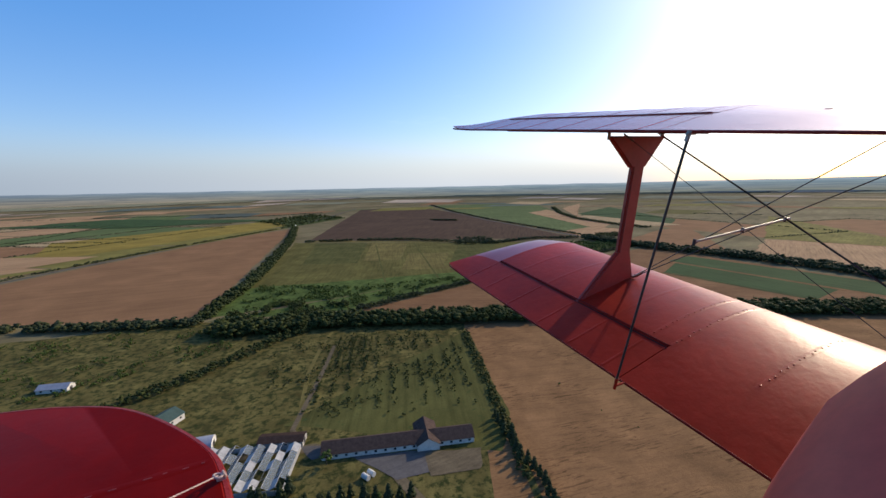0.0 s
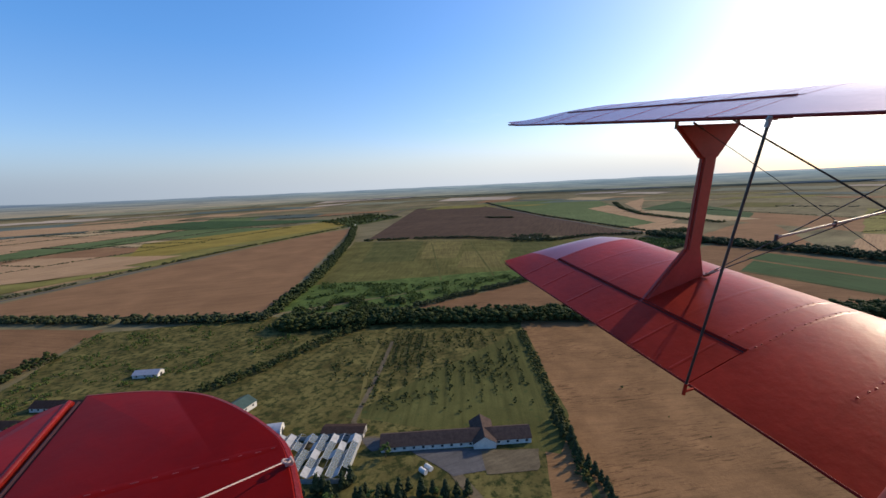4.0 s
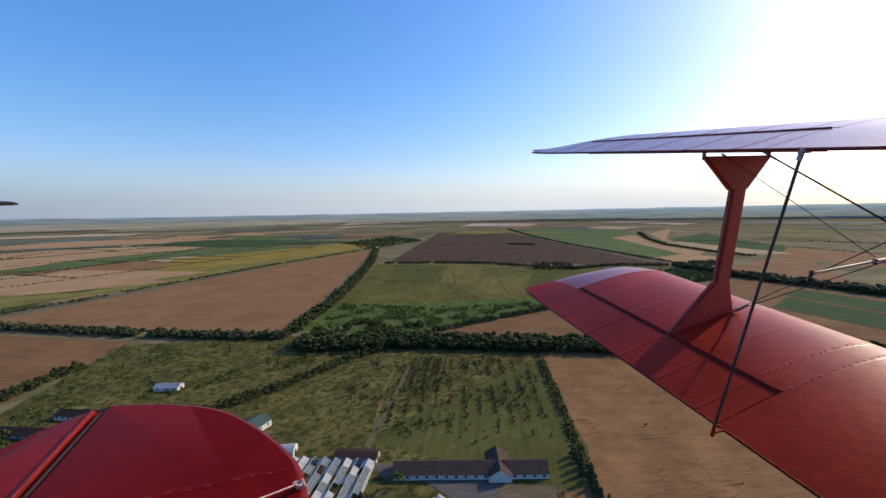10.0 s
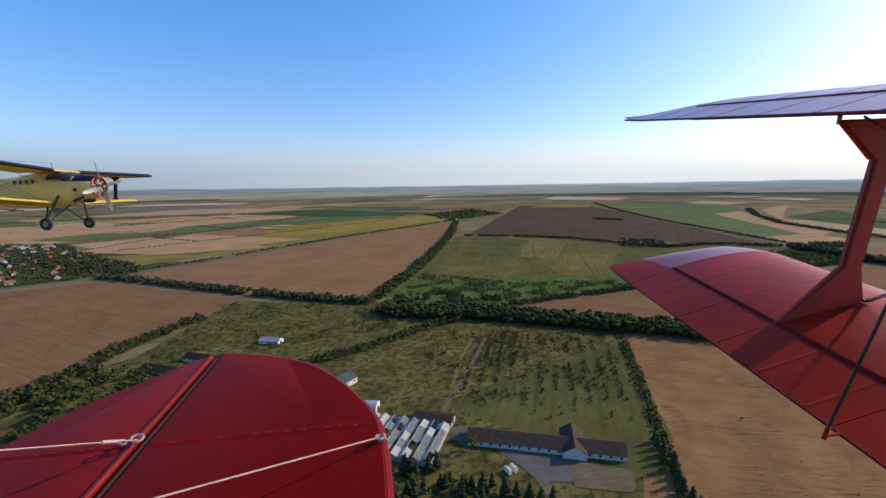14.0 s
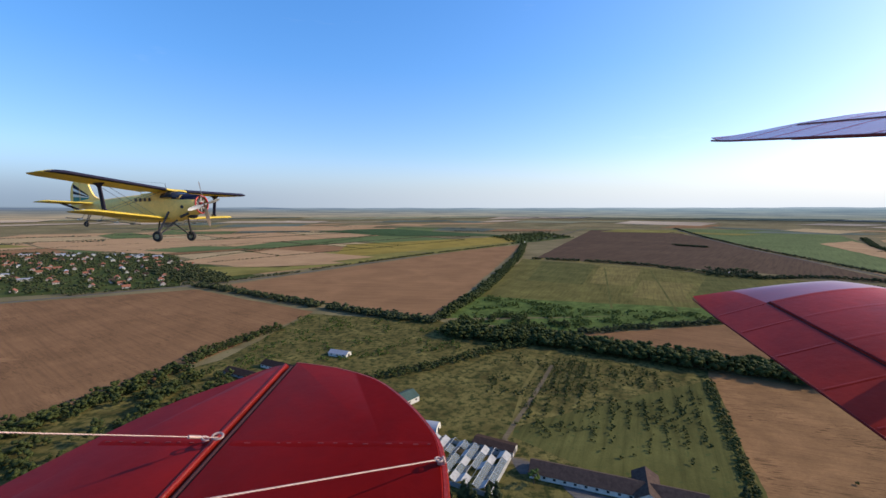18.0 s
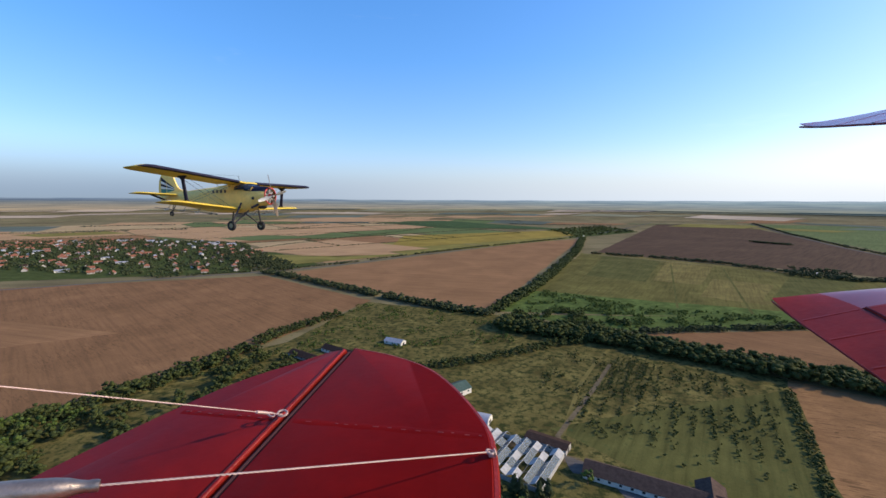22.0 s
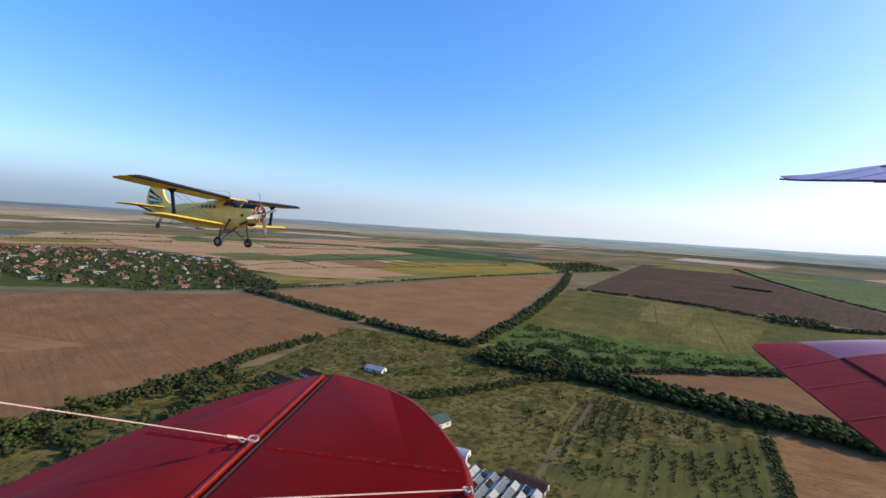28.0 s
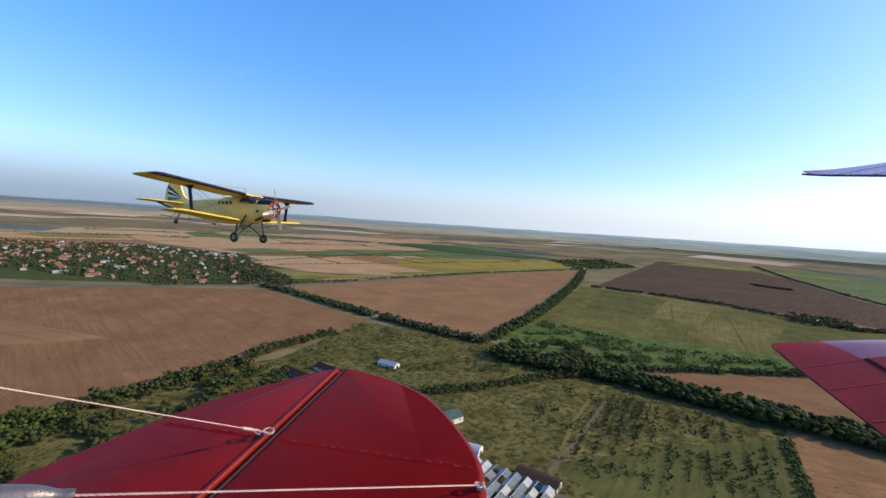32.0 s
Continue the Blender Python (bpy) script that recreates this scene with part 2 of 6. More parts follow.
# Dark filler for the hinge slots: the gap's shade is its colour.
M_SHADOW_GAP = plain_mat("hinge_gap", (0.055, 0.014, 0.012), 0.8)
M_YELLOW = plain_mat("yellow_paint", (0.62, 0.46, 0.070), 0.45, 0.0, 0.8, 0.12, 0.0, spec=0.2)
M_CREAM = plain_mat("pale_yellow_paint", (0.88, 0.61, 0.180), 0.50, 0.0, 0.8, 0.12, 0.0, spec=0.15)
M_NAVY = plain_mat("dark_blue_paint", (0.020, 0.018, 0.036), 0.60, 0.0, 1.5, 0.2, 0.0, spec=0.15)
M_BLACK = plain_mat("black_rubber", (0.016, 0.016, 0.017), 0.75, 0.0, 8.0, 0.3)
M_DARK = plain_mat("dark_paint", (0.030, 0.030, 0.034), 0.5, 0.0, 3.0, 0.3)
M_REDCOWL = plain_mat("red_cowl", (0.45, 0.045, 0.030), 0.4, 0.0, 3.0, 0.2)
M_GREENSTR = plain_mat("teal_stripe", (0.030, 0.180, 0.120), 0.45)
M_WHITESTR = plain_mat("white_stripe", (0.72, 0.72, 0.66), 0.45)
M_GREY = plain_mat("grey_metal", (0.28, 0.28, 0.27), 0.45, 0.4, 5.0, 0.2)
M_TYRE_HUB = plain_mat("wheel_hub", (0.30, 0.26, 0.14), 0.5, 0.1, 5.0, 0.2)
M_WALL_WHITE = plain_mat("whitewash", (0.58, 0.56, 0.50), 0.9, 0.0, 0.4, 0.14)
M_WALL_GREY = plain_mat("grey_render", (0.36, 0.34, 0.31), 0.9, 0.0, 0.4, 0.18)
M_ROOF_DARK = plain_mat("dark_roof", (0.052, 0.036, 0.030), 1.0, 0.0, 0.5, 0.25, spec=0.0)
M_ROOF_BROWN = plain_mat("brown_tile_roof", (0.072, 0.050, 0.041), 0.95, 0.0, 0.5, 0.28, spec=0.05)
M_ROOF_RED = plain_mat("red_tile_roof", (0.240, 0.090, 0.050), 0.85, 0.0, 0.6, 0.22)
M_ROOF_GREEN = plain_mat("green_sheet_roof", (0.060, 0.095, 0.082), 0.95, 0.0, 0.3, 0.2, spec=0.08)
M_ROOF_PALE = plain_mat("pale_sheet_roof", (0.30, 0.31, 0.34), 0.45, 0.1, 0.3, 0.14)
M_TRUNK = plain_mat("bark", (0.085, 0.062, 0.045), 0.95, 0.0, 2.0, 0.3)
M_PANE_DARK = plain_mat("dark_window", (0.03, 0.035, 0.04), 0.12)


def glass_mat(name, tint, alpha):
    m, nt, b = mat(name, 0.08)
    b.inputs["Base Color"].default_value = (*tint, 1)
    b.inputs["Alpha"].default_value = alpha
    return m


M_GLASS = glass_mat("greenhouse_glass", (0.30, 0.34, 0.34), 0.30)
M_GREENHOUSE = plain_mat("weathered_white_frame", (0.34, 0.34, 0.33), 0.8, 0.0, 0.5, 0.25)


# ---- building helpers ----
def mesh_of(name, verts, faces, smooth=False):
    me = bpy.data.meshes.new(name)
    me.from_pydata([tuple(v) for v in verts], [], [tuple(f) for f in faces])
    me.update()
    if smooth:
        me.polygons.foreach_set("use_smooth", [True] * len(me.polygons))
    return me


def part(name, bm, material, parent=None, label="", smooth=False):
    me = bpy.data.meshes.new(name)
    bmesh.ops.recalc_face_normals(bm, faces=bm.faces)
    bm.to_mesh(me)
    bm.free()
    if smooth:
        me.polygons.foreach_set("use_smooth", [True] * len(me.polygons))
        me.set_sharp_from_angle(angle=radians(40))
    me.materials.append(material)
    ob = new(name, me)
    ob.parent = parent
    if label:
        ob["label"] = label
    return ob


def thing(name, m, label, category, group="", kind=""):
    e = new(name)
    e.empty_display_size = 0.2
    e.matrix_basis = m
    return tagged(e, label, category, group, kind)


def rod(bm, p, q, r, r2=None, n=8):
    p, q = Vector(p), Vector(q)
    d = q - p
    m = Matrix.Translation((p + q) / 2) @ d.to_track_quat("Z", "Y").to_matrix().to_4x4()
    bmesh.ops.create_cone(bm, cap_ends=True, segments=n, radius1=r, radius2=r if r2 is None else r2, depth=d.length, matrix=m)
    return bm


def rods(*items, n=8):
    bm = bmesh.new()
    for it in items:
        rod(bm, *it, n=n)
    return bm


def box(bm, c, s, m=None):
    mm = Matrix.Translation(c) @ Matrix.Diagonal((*s, 1))
    bmesh.ops.create_cube(bm, size=1.0, matrix=m @ mm if m else mm)
    return bm


def ball(bm, c, s, seg=10):
    bmesh.ops.create_uvsphere(bm, u_segments=seg, v_segments=max(5, seg * 2 // 3), radius=1.0, matrix=Matrix.Translation(c) @ Matrix.Diagonal((*s, 1)))
    return bm


def torus(bm, c, axis, R, r, seg=28, ring=10):
    q = Vector(axis).to_track_quat("Z", "Y").to_matrix()
    vs = [[bm.verts.new(Vector(c) + q @ Vector(((R + r * math.cos(b)) * math.cos(a), (R + r * math.cos(b)) * math.sin(a), r * math.sin(b))))
           for b in (2 * math.pi * j / ring for j in range(ring))] for a in (2 * math.pi * i / seg for i in range(seg))]
    for i in range(seg):
        for j in range(ring):
            bm.faces.new((vs[i][j], vs[(i + 1) % seg][j], vs[(i + 1) % seg][(j + 1) % ring], vs[i][(j + 1) % ring]))
    return bm


def loft(bm, rings, cap=True, closed=True):
    """Skin a row of point rings of equal length."""
    vs = [[bm.verts.new(p) for p in ring] for ring in rings]
    n = len(rings[0])
    for a, b in zip(vs, vs[1:]):
        for j in range(n if closed else n - 1):
            bm.faces.new((a[j], a[(j + 1) % n], b[(j + 1) % n], b[j]))
    if cap:
        bm.faces.new(vs[0])
        bm.faces.new(vs[-1][::-1])
    return bm


# Flat-bottomed section: share of the chord from the nose, height of the back and of the belly
FOIL = [(0.0, 0.035, 0.035), (0.0125, 0.0545, 0.0193), (0.03, 0.069, 0.0130), (0.06, 0.083, 0.0080), (0.1, 0.096, 0.0042), (0.2, 0.1136, 0.0003),
        (0.3, 0.117, 0.0), (0.4, 0.114, 0.0), (0.5, 0.1052, 0.0), (0.6, 0.0915, 0.0), (0.7, 0.0735, 0.0), (0.8, 0.0522, 0.0), (0.9, 0.028, 0.0), (1.0, 0.006, 0.0)]


def foil_y(x, back=True):
    for (x0, a0, b0), (x1, a1, b1) in zip(FOIL, FOIL[1:]):
        if x <= x1:
            k = (x - x0) / (x1 - x0)
            return (a0 + k * (a1 - a0)) if back else (b0 + k * (b1 - b0))
    return 0.006 if back else 0.0


def foil_ring(le, te, x0=0.0, x1=1.0, thick=1.0, up=Vector((0, 0, 1)), mid=0.03):
    """A closed ring of the section between the chord shares x0 and x1; le and te: ends of the flat belly line."""
    le, te = Vector(le), Vector(te)
    c = (te - le).length
    xs = [x0] + [x for x, _, _ in FOIL if x0 + 0.004 < x < x1 - 0.004] + [x1]
    pt = lambda x, y: le + (te - le) * x + up * ((mid + (y - mid) * thick) * c)
    return [pt(x, foil_y(x)) for x in xs] + [pt(x, foil_y(x, False)) for x in reversed(xs) if not (x == 0.0)]


H = EYE[2]


def bowl(x, y, h=0.0):
    """Ground point: flat near by, and rising gently towards the rim of the plain beyond 1.8 km."""
    dx, dy = x - EYE[0], y - EYE[1]
    d = math.hypot(dx, dy)
    if d < 1800:
        return (x, y, h)
    r = 1800 + 2950 * (1 - math.exp(-(d - 1800) / 2950))
    k = r / d
    return (EYE[0] + dx * k, EYE[1] + dy * k, H * (1 - k) + h)


def out(d, deg):
    """A point of the plain d metres out from under the flight, deg to the right of +y."""
    return (EYE[0] + d * math.sin(radians(deg)), EYE[1] + d * math.cos(radians(deg)))


def sheet(name, corners, material, label, category="field", n=14, h=0.08, wob=0.0):
    """A four-cornered piece of land, bent with the ground; category of the field."""
    (a, b, c, d) = [Vector((*p, 0)) for p in corners]
    vs, fs = [], []
    for i in range(n + 1):
        for j in range(n + 1):
            u, v = i / n, j / n
            p = a * (1 - u) * (1 - v) + b * u * (1 - v) + c * u * v + d * (1 - u) * v
            if wob:
                q = noise.noise_vector(p * 0.02) * wob + noise.noise_vector(p * 0.09) * wob * 0.4
                p = p + Vector((q.x, q.y, 0))
            dd = math.hypot(p.x - EYE[0], p.y - EYE[1])
            vs.append(bowl(p.x, p.y, h + max(0.0, dd - 2000) * 0.0004))
    for i in range(n):
        for j in range(n):
            k = i * (n + 1) + j
            fs.append((k, k + n + 1, k + n + 2, k + 1))
    ob = new(name, mesh_of(name, vs, fs, True))
    if ob.data.polygons[0].normal.z < 0:
        ob.data.flip_normals()
    ob.data.materials.append(material)
    return tagged(ob, label, category, kind="structure")


def strip(name, pts, width, material, label, category="road", h=0.16, step=25.0):
    """A road or track along points."""
    vs, fs = [], []
    line = []
    for p, q in zip(pts, pts[1:]):
        p, q = Vector((*p, 0)), Vector((*q, 0))
        k = max(1, int((q - p).length / step))
        line += [p.lerp(q, i / k) for i in range(k)]
    line.append(Vector((*pts[-1], 0)))
    for i, p in enumerate(line):
        d = (line[min(i + 1, len(line) - 1)] - line[max(i - 1, 0)]).normalized()
        s = Vector((-d.y, d.x, 0)) * (width * 0.5 * (1 + 0.12 * noise.noise(p * 0.05)))
        for q in (p - s, p + s):
            dd = math.hypot(q.x - EYE[0], q.y - EYE[1])
            vs.append(bowl(q.x, q.y, h + max(0.0, dd - 2000) * 0.0018))
    for i in range(len(line) - 1):
        fs.append((2 * i, 2 * i + 2, 2 * i + 3, 2 * i + 1))
    ob = new(name, mesh_of(name, vs, fs))
    if ob.data.polygons[0].normal.z < 0:
        ob.data.flip_normals()
    ob.data.materials.append(material)
    return tagged(ob, label, category, kind="structure")


# ---- ground and fields ----
def make_ground():
    seg = 256
    dist = [0.0] + [60.0 * k for k in range(1, 8)] + [480 * 1.025 ** k for k in range(0, 216)]
    vs, fs = [bowl(EYE[0], EYE[1])], []
    for d in dist[1:]:
        for s in range(seg):
            vs.append(bowl(*out(d, 360.0 * s / seg)))
    for s in range(seg):
        fs.append((0, 1 + (s + 1) % seg, 1 + s))
    for r in range(len(dist) - 2):
        for s in range(seg):
            a, b = 1 + r * seg + s, 1 + r * seg + (s + 1) % seg
            fs.append((a, b, b + seg, a + seg))
    ob = new("ground", mesh_of("ground", vs, fs, True))
    if ob.data.polygons[0].normal.z < 0:
        ob.data.flip_normals()
    ob.data.materials.append(M_LAND)
    return tagged(ob, "open farmland plain of dry grass and earth", "ground", kind="structure")


make_ground()
BROWN = "bare brown harvested field with faint tillage lines"
sheet("field", [(-488, 385), (-416, 664), (-688, 838), (-1250, 560)], M_STUBBLE, BROWN, wob=3, n=30, h=0.12)
sheet("field", [(-236, 622), (-665, 872), (-100, 1645), (112, 1815)], M_STUBBLE_TRAP, BROWN, wob=3, n=30, h=0.11)
sheet("field", [(-72, 549), (352, 262), (560, 545), (440, 652)], M_STUBBLE, BROWN, wob=3, n=30, h=0.10)
sheet("field", [(352, 255), (600, 60), (690, 660), (450, 648)], M_STUBBLE, BROWN, wob=2, n=30, h=0.07)
sheet("field", [(-160, 130), (22, 436), (645, 60), (480, -420)], M_STUBBLE_PALE, "dry tan stubble field with ragged dark tufts and tracks", wob=3, n=30, h=0.09)
sheet("field", [(455, 471), (548, 508), (524, 265), (441, 262)], M_GREEN, "bright green crop plot with a dark hedge edge", "crop field", wob=1.5, n=20, h=0.22)
sheet("field", [(560, 528), (640, 535), (620, 190), (530, 211)], M_GREEN, "green crop strip beside a shelter belt", "crop field", wob=1.5, n=20, h=0.24)
sheet("field", [(-236, 626), (430, 655), (480, 790), (-150, 830)], M_SCRUB, "lush green scrub meadow", "meadow", wob=6, n=30, h=0.09)
sheet("field", [(-160, 770), (300, 648), (590, 880), (20, 1325)], M_MEADOW, "olive green hay meadow with mown blocks", "meadow", wob=5, n=30, h=0.14)
sheet("field", [(-225, 612), (-60, 560), (455, 658), (400, 675)], M_SCRUB, "green grass along the foot of the meadow", "meadow", wob=3, n=20, h=0.17)


def meadow_block(u0, u1, v0, v1, m, label, h):
    a, b, c, d = [Vector((*p, 0)) for p in ((-118, 792), (300, 648), (590, 880), (48, 1310))]
    q = lambda u, v: tuple((a * (1 - u) * (1 - v) + b * u * (1 - v) + c * u * v + d * (1 - u) * v).xy)
    sheet("field", [q(u0, v0), q(u1, v0), q(u1, v1), q(u0, v1)], m, label, "meadow", wob=2, n=12, h=h)


meadow_block(0.05, 0.27, 0.30, 0.98, M_MEADOW_DEEP, "darker mown block of the meadow", 0.20)
meadow_block(0.29, 0.44, 0.35, 0.98, M_MEADOW_DRY, "yellowed mown block of the meadow", 0.21)
meadow_block(0.46, 0.63, 0.10, 0.55, M_MEADOW_DRY, "dry pale block of the meadow", 0.22)
meadow_block(0.65, 0.80, 0.15, 0.95, M_MEADOW_DEEP, "darker mown block of the meadow", 0.20)
sheet("field", [(67, 1350), (718, 890), (1394, 3124), (884, 3142)], M_PLOUGH, "dark ploughed field sloping away", wob=4, n=40, h=0.13)
sheet("field", [(52, 1318), (66, 1362), (378, 1078), (360, 1062)], M_MEADOW_DRY, "dry grass margin of the meadow", "meadow", wob=3, n=12, h=0.10)
sheet("field", [(800, 1000), (1040, 1120), (2413, 2910), (1500, 3250)], M_GREEN_HAZED, "wide green crop field", "crop field", wob=8, n=26, h=0.12)
sheet("field", [(790, 1040), (1000, 1080), (1010, 920), (735, 880)], M_WHEAT, "ripe tan field beside a stream of trees", wob=6, n=26, h=0.6)
sheet("field", [(1406, 1858), (1691, 2005), (1132, 1103), (954, 1005)], M_WHEAT, "ripe tan field beside a stream of trees", wob=6, n=26, h=0.75)
sheet("field", [(1285, 1383), (1867, 2045), (2495, 2448), (1500, 1590)], M_WHEAT, "ripe tan band curving beside a stream", wob=6, n=26, h=0.75)
sheet("field", [(1246, 1328), (1492, 1587), (1286, 919), (1148, 956)], M_STRAW, "pale straw band beside a stream", wob=6, n=26, h=0.7)
sheet("field", [(747, 764), (1057, 865), (1243, 882), (756, 506)], M_STUBBLE_TRAP, "brown harvested field on a gentle slope", wob=6, n=24, h=0.45)
sheet("field", [(1488, 1585), (2162, 1909), (1496, 1063), (1292, 963)], M_GREEN, "dark green field in a shallow valley", "crop field", wob=6, n=24, h=0.5)
sheet("field", [(700, 460), (760, 150), (1100, 250), (1050, 560)], M_WHEAT, "ripe tan field beside the country road", "field", wob=8, n=24, h=0.12)
sheet("field", [(760, 140), (900, -260), (1600, 0), (1350, 420)], M_STUBBLE_TRAP, "brown harvested field", wob=8, n=20, h=0.13)
sheet("field", [(1110, 260), (1360, 440), (1900, 900), (1060, 570)], M_OLIVE, "olive crop field", "crop field", wob=10, n=20, h=0.11)
sheet("field", [(-486, 388), (-1255, 552), (-1350, 90), (-600, 190)], M_STUBBLE, BROWN, wob=3, n=30, h=0.06)
sheet("field", [(-650, 470), (-1240, 545), (-1160, 330), (-745, 395)], M_STUBBLE_TRAP, "paler harvested strip inside a brown field", wob=3, n=20, h=0.18)
sheet("field", [(-600, 185), (-492, 392), (-430, 330), (-420, 60)], M_ROUGH, "rough grass beside the park wood", "grass", wob=4, n=20, h=0.05)
# Pasture of the farmstead
sheet("field", [(-500, 400), (-300, 660), (22, 436), (-150, 130)], M_ROUGH, "rough grazed pasture round the farm", "pasture", wob=3, n=30, h=0.05)
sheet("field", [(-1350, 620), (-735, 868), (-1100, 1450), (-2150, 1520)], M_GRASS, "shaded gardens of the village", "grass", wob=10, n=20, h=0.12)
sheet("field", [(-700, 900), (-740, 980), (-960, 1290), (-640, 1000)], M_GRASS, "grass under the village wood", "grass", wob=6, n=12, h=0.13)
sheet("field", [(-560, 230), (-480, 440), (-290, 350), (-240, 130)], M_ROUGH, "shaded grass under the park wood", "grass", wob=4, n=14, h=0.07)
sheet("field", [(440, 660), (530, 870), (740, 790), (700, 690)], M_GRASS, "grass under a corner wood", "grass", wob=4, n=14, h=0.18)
sheet("field", [(-455, 420), (-130, 530), (-240, 618), (-420, 655)], M_ROUGH, "rough grazed pasture with tufts and scrub", "pasture", wob=5, n=24, h=0.10)
sheet("field", [(-210, 330), (-185, 515), (-125, 545), (10, 408)], M_ROUGH, "rough pasture and old orchard", "pasture", wob=3, n=24, h=0.12)
sheet("field", [(-88, 232), (-190, 330), (8, 416), (-60, 262)], M_MEADOW_DEEP, "old orchard meadow of dry grass", "pasture", wob=3, n=24, h=0.14)
sheet("field", [(-420, 180), (-300, 440), (-190, 340), (-90, 210)], M_ROUGH, "rough grass round the farm buildings", "grass", wob=4, n=24, h=0.08)
# Patchwork beyond the road on the left
FAR_GREEN, FAR_TAN = "green strip of crop between tan fields", "ripe tan field in a strip pattern"


def strip_fields():
    """Strip fields ruled along the road beyond the village, with tree lines between them."""
    rng = random.Random(14)
    o, a, b = Vector((-650, 1000)), Vector((0.664, 0.748)), Vector((-0.748, 0.664))
    lines = []
    bands = [0, 330, 620, 900, 1260, 1700, 2300]
    for k, (w0, w1) in enumerate(zip(bands, bands[1:])):
        s0 = 20.0 if w0 < 850 else -1500.0
        end = 1150.0 + 0.12 * w0
        while s0 < end:
            s1 = min(end, s0 + rng.choice((240, 380, 520, 700)) * rng.uniform(0.8, 1.2))
            m, lab = ((M_OLIVE, "yellow-green crop field"), (M_OLIVE, "olive crop field"), (M_WHEAT, FAR_TAN))[int(s0) % 3] if k == 0 else rng.choice(((M_WHEAT, FAR_TAN), (M_WHEAT, FAR_TAN), (M_STRAW, "pale straw field in a strip pattern"), (M_GREEN_HAZED, FAR_GREEN), (M_OLIVE, "olive crop field"), (M_STUBBLE_TRAP, BROWN)))
            q = lambda s, w: tuple(o + a * s + b * w)
            sk = rng.uniform(-25, 25)
            sheet("field", [q(s0 + 6, w0 + 7), q(s1 - 6, w0 + 7), q(s1 - 6 + sk, w1 - 7), q(s0 + 6 + sk, w1 - 7)], m, lab, wob=4, n=20, h=0.4)
            if rng.random() < 0.3:
                lines.append([q(s1, w0 + 10), q(s1 + sk, w1 - 10)])
            s0 = s1
        if k:
            lines.append([tuple(o + a * (20 if w0 < 850 else -1400) + b * w0), tuple(o + a * end + b * w0)])
    return lines


STRIP_LINES = strip_fields()
for k, (quad, m, lab) in enumerate((
        ([(-565, 1337), (120, 1985), (125, 2350), (-626, 1845)], M_GOLD, "yellow-olive ripening crop along the road"),
        ([(-987, 1239), (-673, 1129), (-435, 1373), (-840, 1624)], M_WHEAT, "ripe tan field beyond the road"),
        ([(-905, 1145), (-702, 985), (-420, 1256), (-650, 1135)], M_OLIVE, "olive crop field beyond the road"),
        ([(-1101, 2955), (-650, 3285), (183, 2413), (-517, 2396)], M_GREEN, "dark green crop strip"),
        ([(-1749, 1668), (-1156, 1440), (-987, 1913), (-1612, 2243)], M_WHEAT, "broad ripe tan field behind the village"),
        ([(-1299, 1560), (-1129, 1504), (-902, 1718), (-1225, 1751)], M_GREEN_HAZED, "narrow green crop strip between tan fields"),
        ([(-2000, 2837), (-916, 2984), (-732, 3834), (-1744, 3647)], M_WHEAT, "broad ripe tan field far out"))):
    sheet("field", quad, m, lab, wob=4, n=24, h=0.8 + 0.25 * k)
STRIP_LINES += [[(-972, 1240), (-956, 1370), (-870, 1646), (-694, 2113), (-568, 2700)], [(-1363, 2059), (-1276, 2600)], [(-747, 1930), (-412, 1695)], [(-525, 2447), (-65, 2340)]]
far_rng = random.Random(5)
FAR_MATS = [(M_WHEAT, "ripe tan field"), (M_STRAW, "pale straw field"), (M_GREEN_HAZED, "green crop field"), (M_OLIVE, "olive crop field"), (M_STUBBLE_TRAP, "brown harvested field"), (M_PLOUGH, "dark ploughed field"), (M_MEADOW, "green meadow")]


def far_patchwork():
    """Strips of land to the horizon, in rough rings of wedges round the plain."""
    for ring, (d0, d1, count) in enumerate([(2400, 2900, 26), (2950, 3700, 28), (3800, 4700, 28), (4800, 6200, 26), (6400, 8600, 24), (9000, 13000, 20), (13500, 21000, 16)]):
        a = -72.0
        while a < 112:
            w = far_rng.uniform(0.6, 1.6) * 184 / count
            if d0 < 2500 and (-48 < a < 50):
                a += w
                continue
            if far_rng.random() < 0.93:
                k = far_rng.uniform(-0.08, 0.08)
                e0, e1 = d0 * far_rng.uniform(0.97, 1.12), d1 * far_rng.uniform(0.80, 0.97)
                pt = out
                m, lab = far_rng.choice(FAR_MATS[:5] + FAR_MATS[6:] if a > 0 and d0 < 3100 else FAR_MATS[:5] + FAR_MATS[:2] + FAR_MATS[:1])
                if ring in (1, 2) and far_rng.random() < 0.22:
                    m, lab = M_HAZED_WOOD, "woodland turned blue-grey by painted haze"
                # outer rings take the colours with haze mixed in
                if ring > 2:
                    m, lab = far_rng.choice(((M_HAZED_LAND, "pale field with haze in its colour"), (M_HAZED_LAND, "pale field with haze in its colour"), (M_HAZED_LAND, "pale field with haze in its colour"), (M_HAZED_GREEN, "green field greyed by painted haze"), (M_HAZED_GREEN, "green field greyed by painted haze"), (M_HAZED_WOOD, "woodland turned blue-grey by painted haze")))
                    if a > 15 and m is M_HAZED_WOOD:
                        m, lab = M_HAZED_GREEN, "green field greyed by painted haze"
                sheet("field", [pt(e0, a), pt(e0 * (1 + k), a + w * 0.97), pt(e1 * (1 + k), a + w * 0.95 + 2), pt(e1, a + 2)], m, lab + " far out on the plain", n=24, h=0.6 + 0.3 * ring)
            a += w


far_patchwork()


